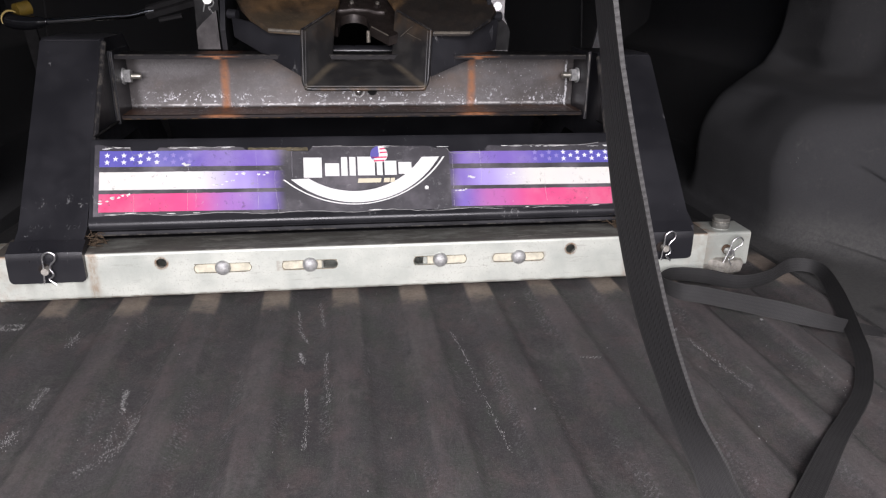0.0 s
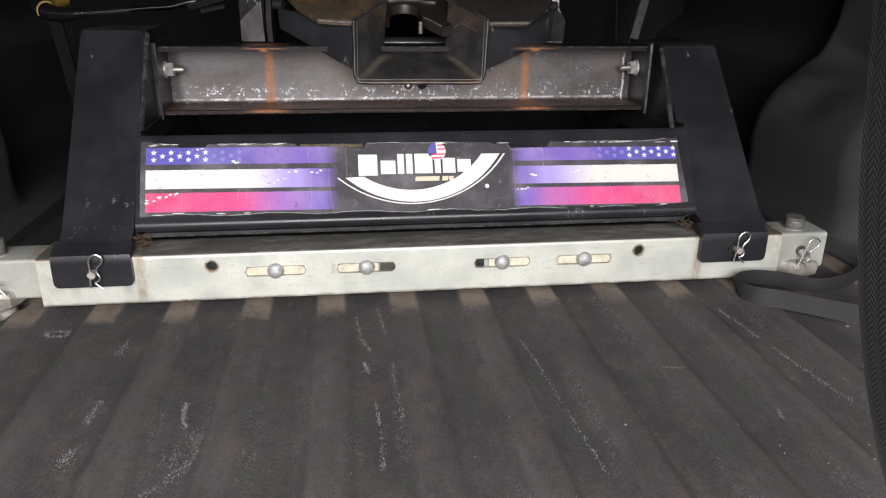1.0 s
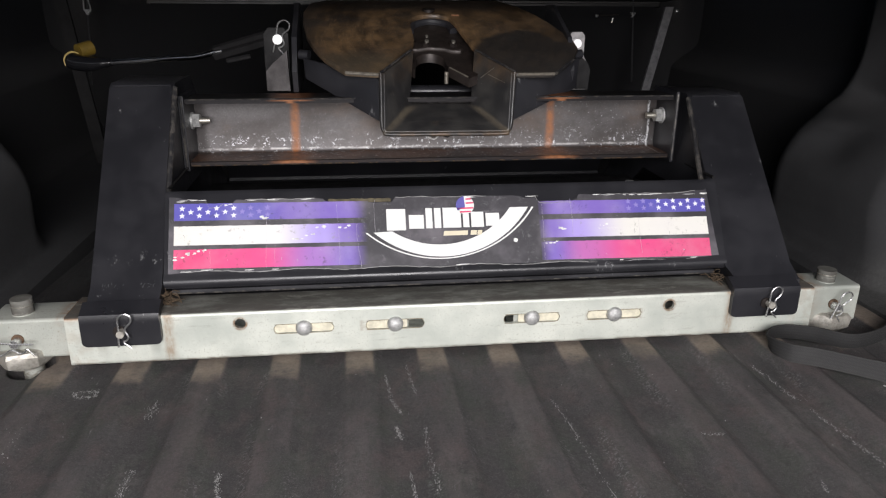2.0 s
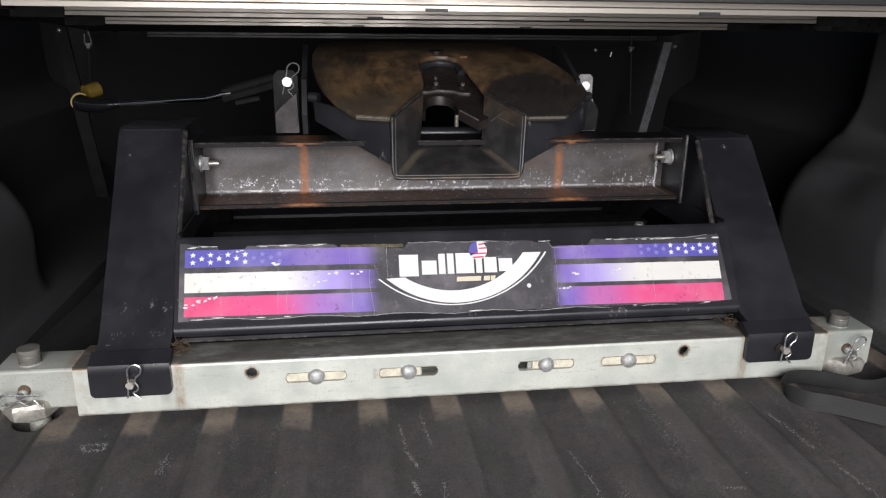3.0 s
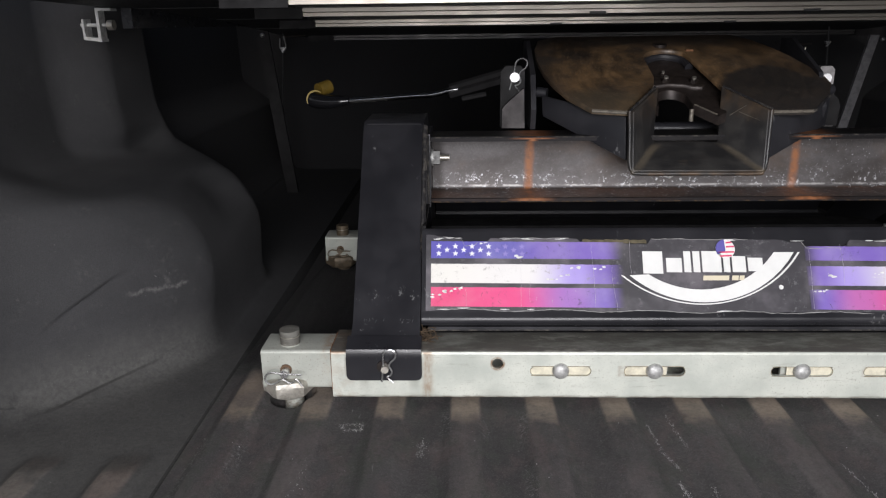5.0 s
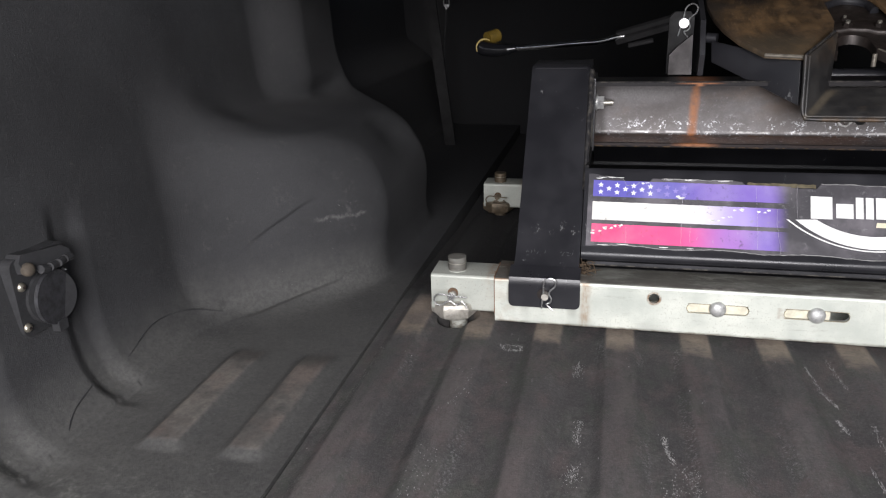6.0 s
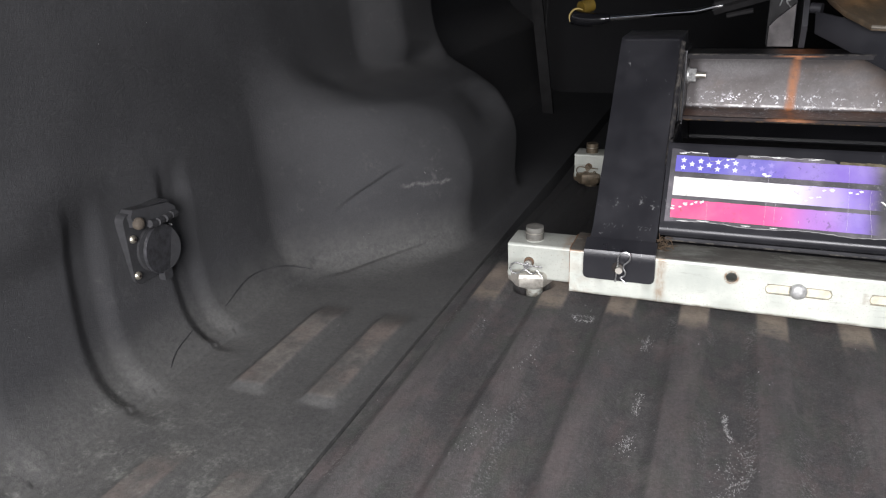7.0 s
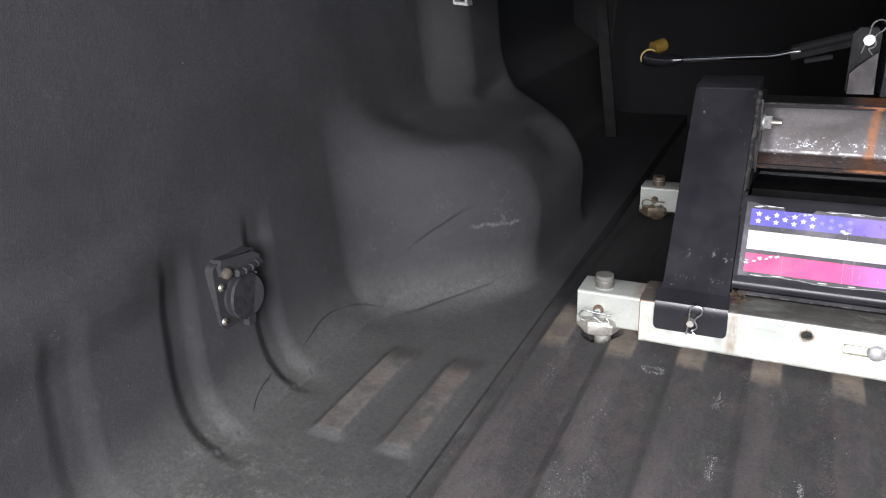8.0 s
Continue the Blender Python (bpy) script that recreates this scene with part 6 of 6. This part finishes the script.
strap_bm = ribbon([
    ((0.010, -0.622, 0.655), (-0.14, -0.99, 0.0), 0.026),
    ((0.022, -0.619, 0.540), (-0.14, -0.99, 0.0), 0.026),
    ((0.032, -0.617, 0.460), (-0.14, -0.99, 0.0), 0.026),
    ((0.043, -0.614, 0.400), (-0.15, -0.99, 0.0), 0.026),
    ((0.054, -0.611, 0.350), (-0.10, -1.00, 0.0), 0.026),
    ((0.067, -0.607, 0.300), (0.11, -0.99, 0.0), 0.026),
    ((0.084, -0.601, 0.250), (0.21, -0.98, 0.0), 0.026),
    ((0.107, -0.593, 0.200), (0.32, -0.95, 0.0), 0.024),
    ((0.135, -0.585, 0.150), (0.80, -0.60, 0.0), 0.019),
    ((0.161, -0.577, 0.100), (1.00, -0.03, 0.0), 0.024),
    ((0.188, -0.568, 0.050), (0.99, 0.13, 0.0), 0.026),
    ((0.209, -0.561, 0.012), (0.99, 0.15, 0.0), 0.026),
    ((0.236, -0.520, 0.004), (0.8, -0.6, 0.0), 0.022),
    ((0.262, -0.486, 0.003), (0.6, -0.7, 0.0), 0.017),
    ((0.308, -0.442, 0.003), (0.6, -0.7, 0.05), 0.021),
    ((0.377, -0.376, 0.004), (0.7, -0.6, 0.1), 0.018),
    ((0.448, -0.313, 0.006), (0.8, -0.4, 0.3), 0.017),
    ((0.491, -0.258, 0.008), (0.8, -0.3, 0.5), 0.017),
    ((0.520, -0.205, 0.010), (0.7, -0.2, 0.7), 0.017),
    ((0.572, -0.099, 0.010), (0.6, -0.2, 0.7), 0.020),
    ((0.600, -0.020, 0.012), (0.4, 0.1, 0.9), 0.018),
    ((0.570, -0.002, 0.012), (0.0, 0.4, 1), 0.018),
    ((0.515, -0.036, 0.011), (0.0, -0.1, 1), 0.021),
    ((0.468, -0.047, 0.0105), (0.0, -0.2, 1), 0.021),
    ((0.432, -0.022, 0.0105), (0.0, -0.2, 1), 0.021),
    ((0.394, -0.013, 0.0105), (0.0, -0.3, 1), 0.021),
    ((0.368, -0.038, 0.0105), (-0.4, 0.0, 1), 0.021),
    ((0.377, -0.066, 0.0105), (0.0, 0.2, 1), 0.021),
    ((0.403, -0.082, 0.0105), (0.0, 0.3, 1), 0.021),
    ((0.438, -0.108, 0.0105), (0.0, 0.3, 1), 0.021),
    ((0.474, -0.138, 0.011), (0.1, 0.4, 1), 0.022),
    ((0.520, -0.168, 0.007), (0.2, 0.9, 0.6), 0.020),
    ((0.566, -0.190, 0.003), (0.3, 0.95, 0.1), 0.020),
])
strap = thing("webbing_strap", (0.22, -0.53, 0.0), "black woven webbing strap hanging down and trailing over the floor", "strap")
part("webbing", strap_bm, WEBBING, strap, smooth=50)

# ---------------------------------------------------------------- chalky scuffs on the floor
SCUFF = make_plain("chalk_dust", (0.34, 0.34, 0.33), 0.9, 0.0, 0.4, 300, 0.3)


def make_scuffs():
    r = random.Random(11)
    bm = bmesh.new()
    paths = (
        (((-0.251, -0.202), (-0.250, -0.223), (-0.245, -0.241)), 70, 0.0016),
        (((-0.238, -0.248), (-0.229, -0.262), (-0.228, -0.280), (-0.236, -0.300), (-0.247, -0.315), (-0.262, -0.328)), 95, 0.0032),
        (((-0.245, -0.262), (-0.248, -0.285), (-0.246, -0.300)), 30, 0.005),
        (((-0.429, -0.039), (-0.406, -0.038), (-0.405, -0.050), (-0.424, -0.051), (-0.429, -0.040)), 70, 0.0014),
        (((-0.336, -0.07), (-0.337, -0.099)), 34, 0.0035), (((-0.330, -0.188), (-0.331, -0.225)), 40, 0.0022), (((-0.331, -0.262), (-0.333, -0.285)), 46, 0.004),
        (((-0.093, -0.037), (-0.090, -0.089), (-0.079, -0.123)), 44, 0.0012), (((-0.088, -0.143), (-0.084, -0.166)), 34, 0.0012), (((-0.079, -0.219), (-0.076, -0.288), (-0.078, -0.319)), 46, 0.0012),
        (((-0.068, -0.017), (-0.063, -0.084)), 30, 0.0012), (((-0.059, -0.152), (-0.060, -0.187), (-0.058, -0.226), (-0.056, -0.253)), 46, 0.0013),
        (((0.081, -0.109), (0.088, -0.167), (0.094, -0.279), (0.099, -0.341)), 60, 0.0012),
        (((0.335, -0.064), (0.345, -0.137)), 46, 0.0022), (((0.348, -0.16), (0.356, -0.224), (0.363, -0.272)), 56, 0.0016),
        (((0.207, -0.200), (0.230, -0.202)), 14, 0.0009), (((0.283, -0.275), (0.280, -0.289)), 10, 0.0008),
        (((-0.598, -0.175), (-0.599, -0.19)), 10, 0.002), (((-0.46, -0.27), (-0.47, -0.34)), 26, 0.006),
        (((-0.45, -0.12), (-0.455, -0.2)), 16, 0.006), (((0.42, -0.2), (0.47, -0.3)), 20, 0.01),
    )
    for line, many, spread in paths:
        if spread < 0.004:
            for k in range(2):
                add_streak(bm, r, line, 0.00022)
        for k in range(int(many * 2.6)):
            f = r.random() * (len(line) - 1)
            i = min(int(f), len(line) - 2)
            x = line[i][0] + (line[i + 1][0] - line[i][0]) * (f - i) + r.gauss(0, spread)
            y = line[i][1] + (line[i + 1][1] - line[i][1]) * (f - i) + r.gauss(0, spread * 1.4)
            add_fleck(bm, r, x, y, r.choice((0.00010, 0.00014, 0.00018, 0.00024, 0.0004)))
    for k in range(70):
        add_fleck(bm, r, r.uniform(-0.58, 0.58), r.uniform(-0.62, -0.01), r.uniform(0.0002, 0.0007))
    for x, y in ((0.133, -0.290), (0.454, -0.131)):
        add_fleck(bm, r, x, y, 0.0016)
    ob = new("chalk_scuffs", solid("chalk_scuffs", bm, SCUFF))
    return tagged(ob, "pale chalky scuffs and crumbs scattered over the ribbed floor", "scuffs", kind="stuff")


def add_streak(bm, r, line, width):
    """A thin broken rub mark along a line."""
    pts = curve_points([(x, y, 0) for x, y in line], 14)
    last = None
    for p in pts:
        w = max(0.0, width * r.uniform(-0.5, 1.5))
        x, y = p.x + r.gauss(0, 0.0010), p.y + r.gauss(0, 0.0010)
        z = floor_height(x) + 0.0005
        now = [bm.verts.new((x - w, y, z)), bm.verts.new((x + w, y + 0.3 * w, z))]
        if last and w > 0.00005 and r.random() < 0.4:
            bm.faces.new((last[0], last[1], now[1], now[0]))
        last = now


def add_fleck(bm, r, x, y, size):
    z = floor_height(x)
    loop = []
    for a in range(0, 360, 60):
        q = size * r.uniform(0.5, 1.3)
        loop.append((x + q * math.cos(radians(a)), y + 1.6 * q * math.sin(radians(a))))
    lo = [bm.verts.new((u, v, z - 0.0006)) for u, v in loop]
    hi = [bm.verts.new((x + 0.8 * (u - x), y + 0.8 * (v - y), z + 0.0006)) for u, v in loop]
    for i in range(6):
        bm.faces.new((lo[i], lo[(i + 1) % 6], hi[(i + 1) % 6], hi[i]))
    bm.faces.new(hi)


make_scuffs()

# dry grass caught where the front plate meets the legs
STRAW = make_plain("dry_straw", (0.09, 0.06, 0.035), 0.9, 0.0, 0.5, 200, 0.3)
for cx, many, seed in ((-0.336, 46, 31), (0.327, 26, 32)):
    r = random.Random(seed)
    bm = bmesh.new()
    for k in range(many):
        c = Vector((cx + r.gauss(0, 0.006), 0.026 + r.uniform(-0.006, 0.012), 0.0640 + abs(r.gauss(0.006, 0.005))))
        d = Vector((r.uniform(-1, 1), r.uniform(-0.6, 0.6), r.uniform(-0.35, 0.35))).normalized() * r.uniform(0.003, 0.009)
        add_wire(bm, (c - d, c + Vector((0, 0, r.uniform(0, 0.002))), c + d), 0.00045, 4, 2)
    tagged(new("dry_grass_tuft", solid("dry_grass_tuft", bm, STRAW)), "tuft of dry brown grass lying on the mounting bar", "debris", kind="stuff")

# thin dark wires that stand in for shaded creases round the wheel arch
for path in (((-0.8220, -0.193, 0.0226), (-0.8292, -0.129, 0.0337), (-0.8230, -0.069, 0.0240), (-0.795, -0.032, 0.0076)), ((-0.8215, -0.253, 0.0224), (-0.8145, -0.292, 0.0153), (-0.799, -0.326, 0.0030))):
    setting("trim_crease_line", wire(path, 0.0008, 6, 10, (0.0003, 0.0008, 0.0005, 0.0008, 0.0003)), PLASTIC, "thin dark wire standing in for a crease's shade in the felt liner", "liner seam")
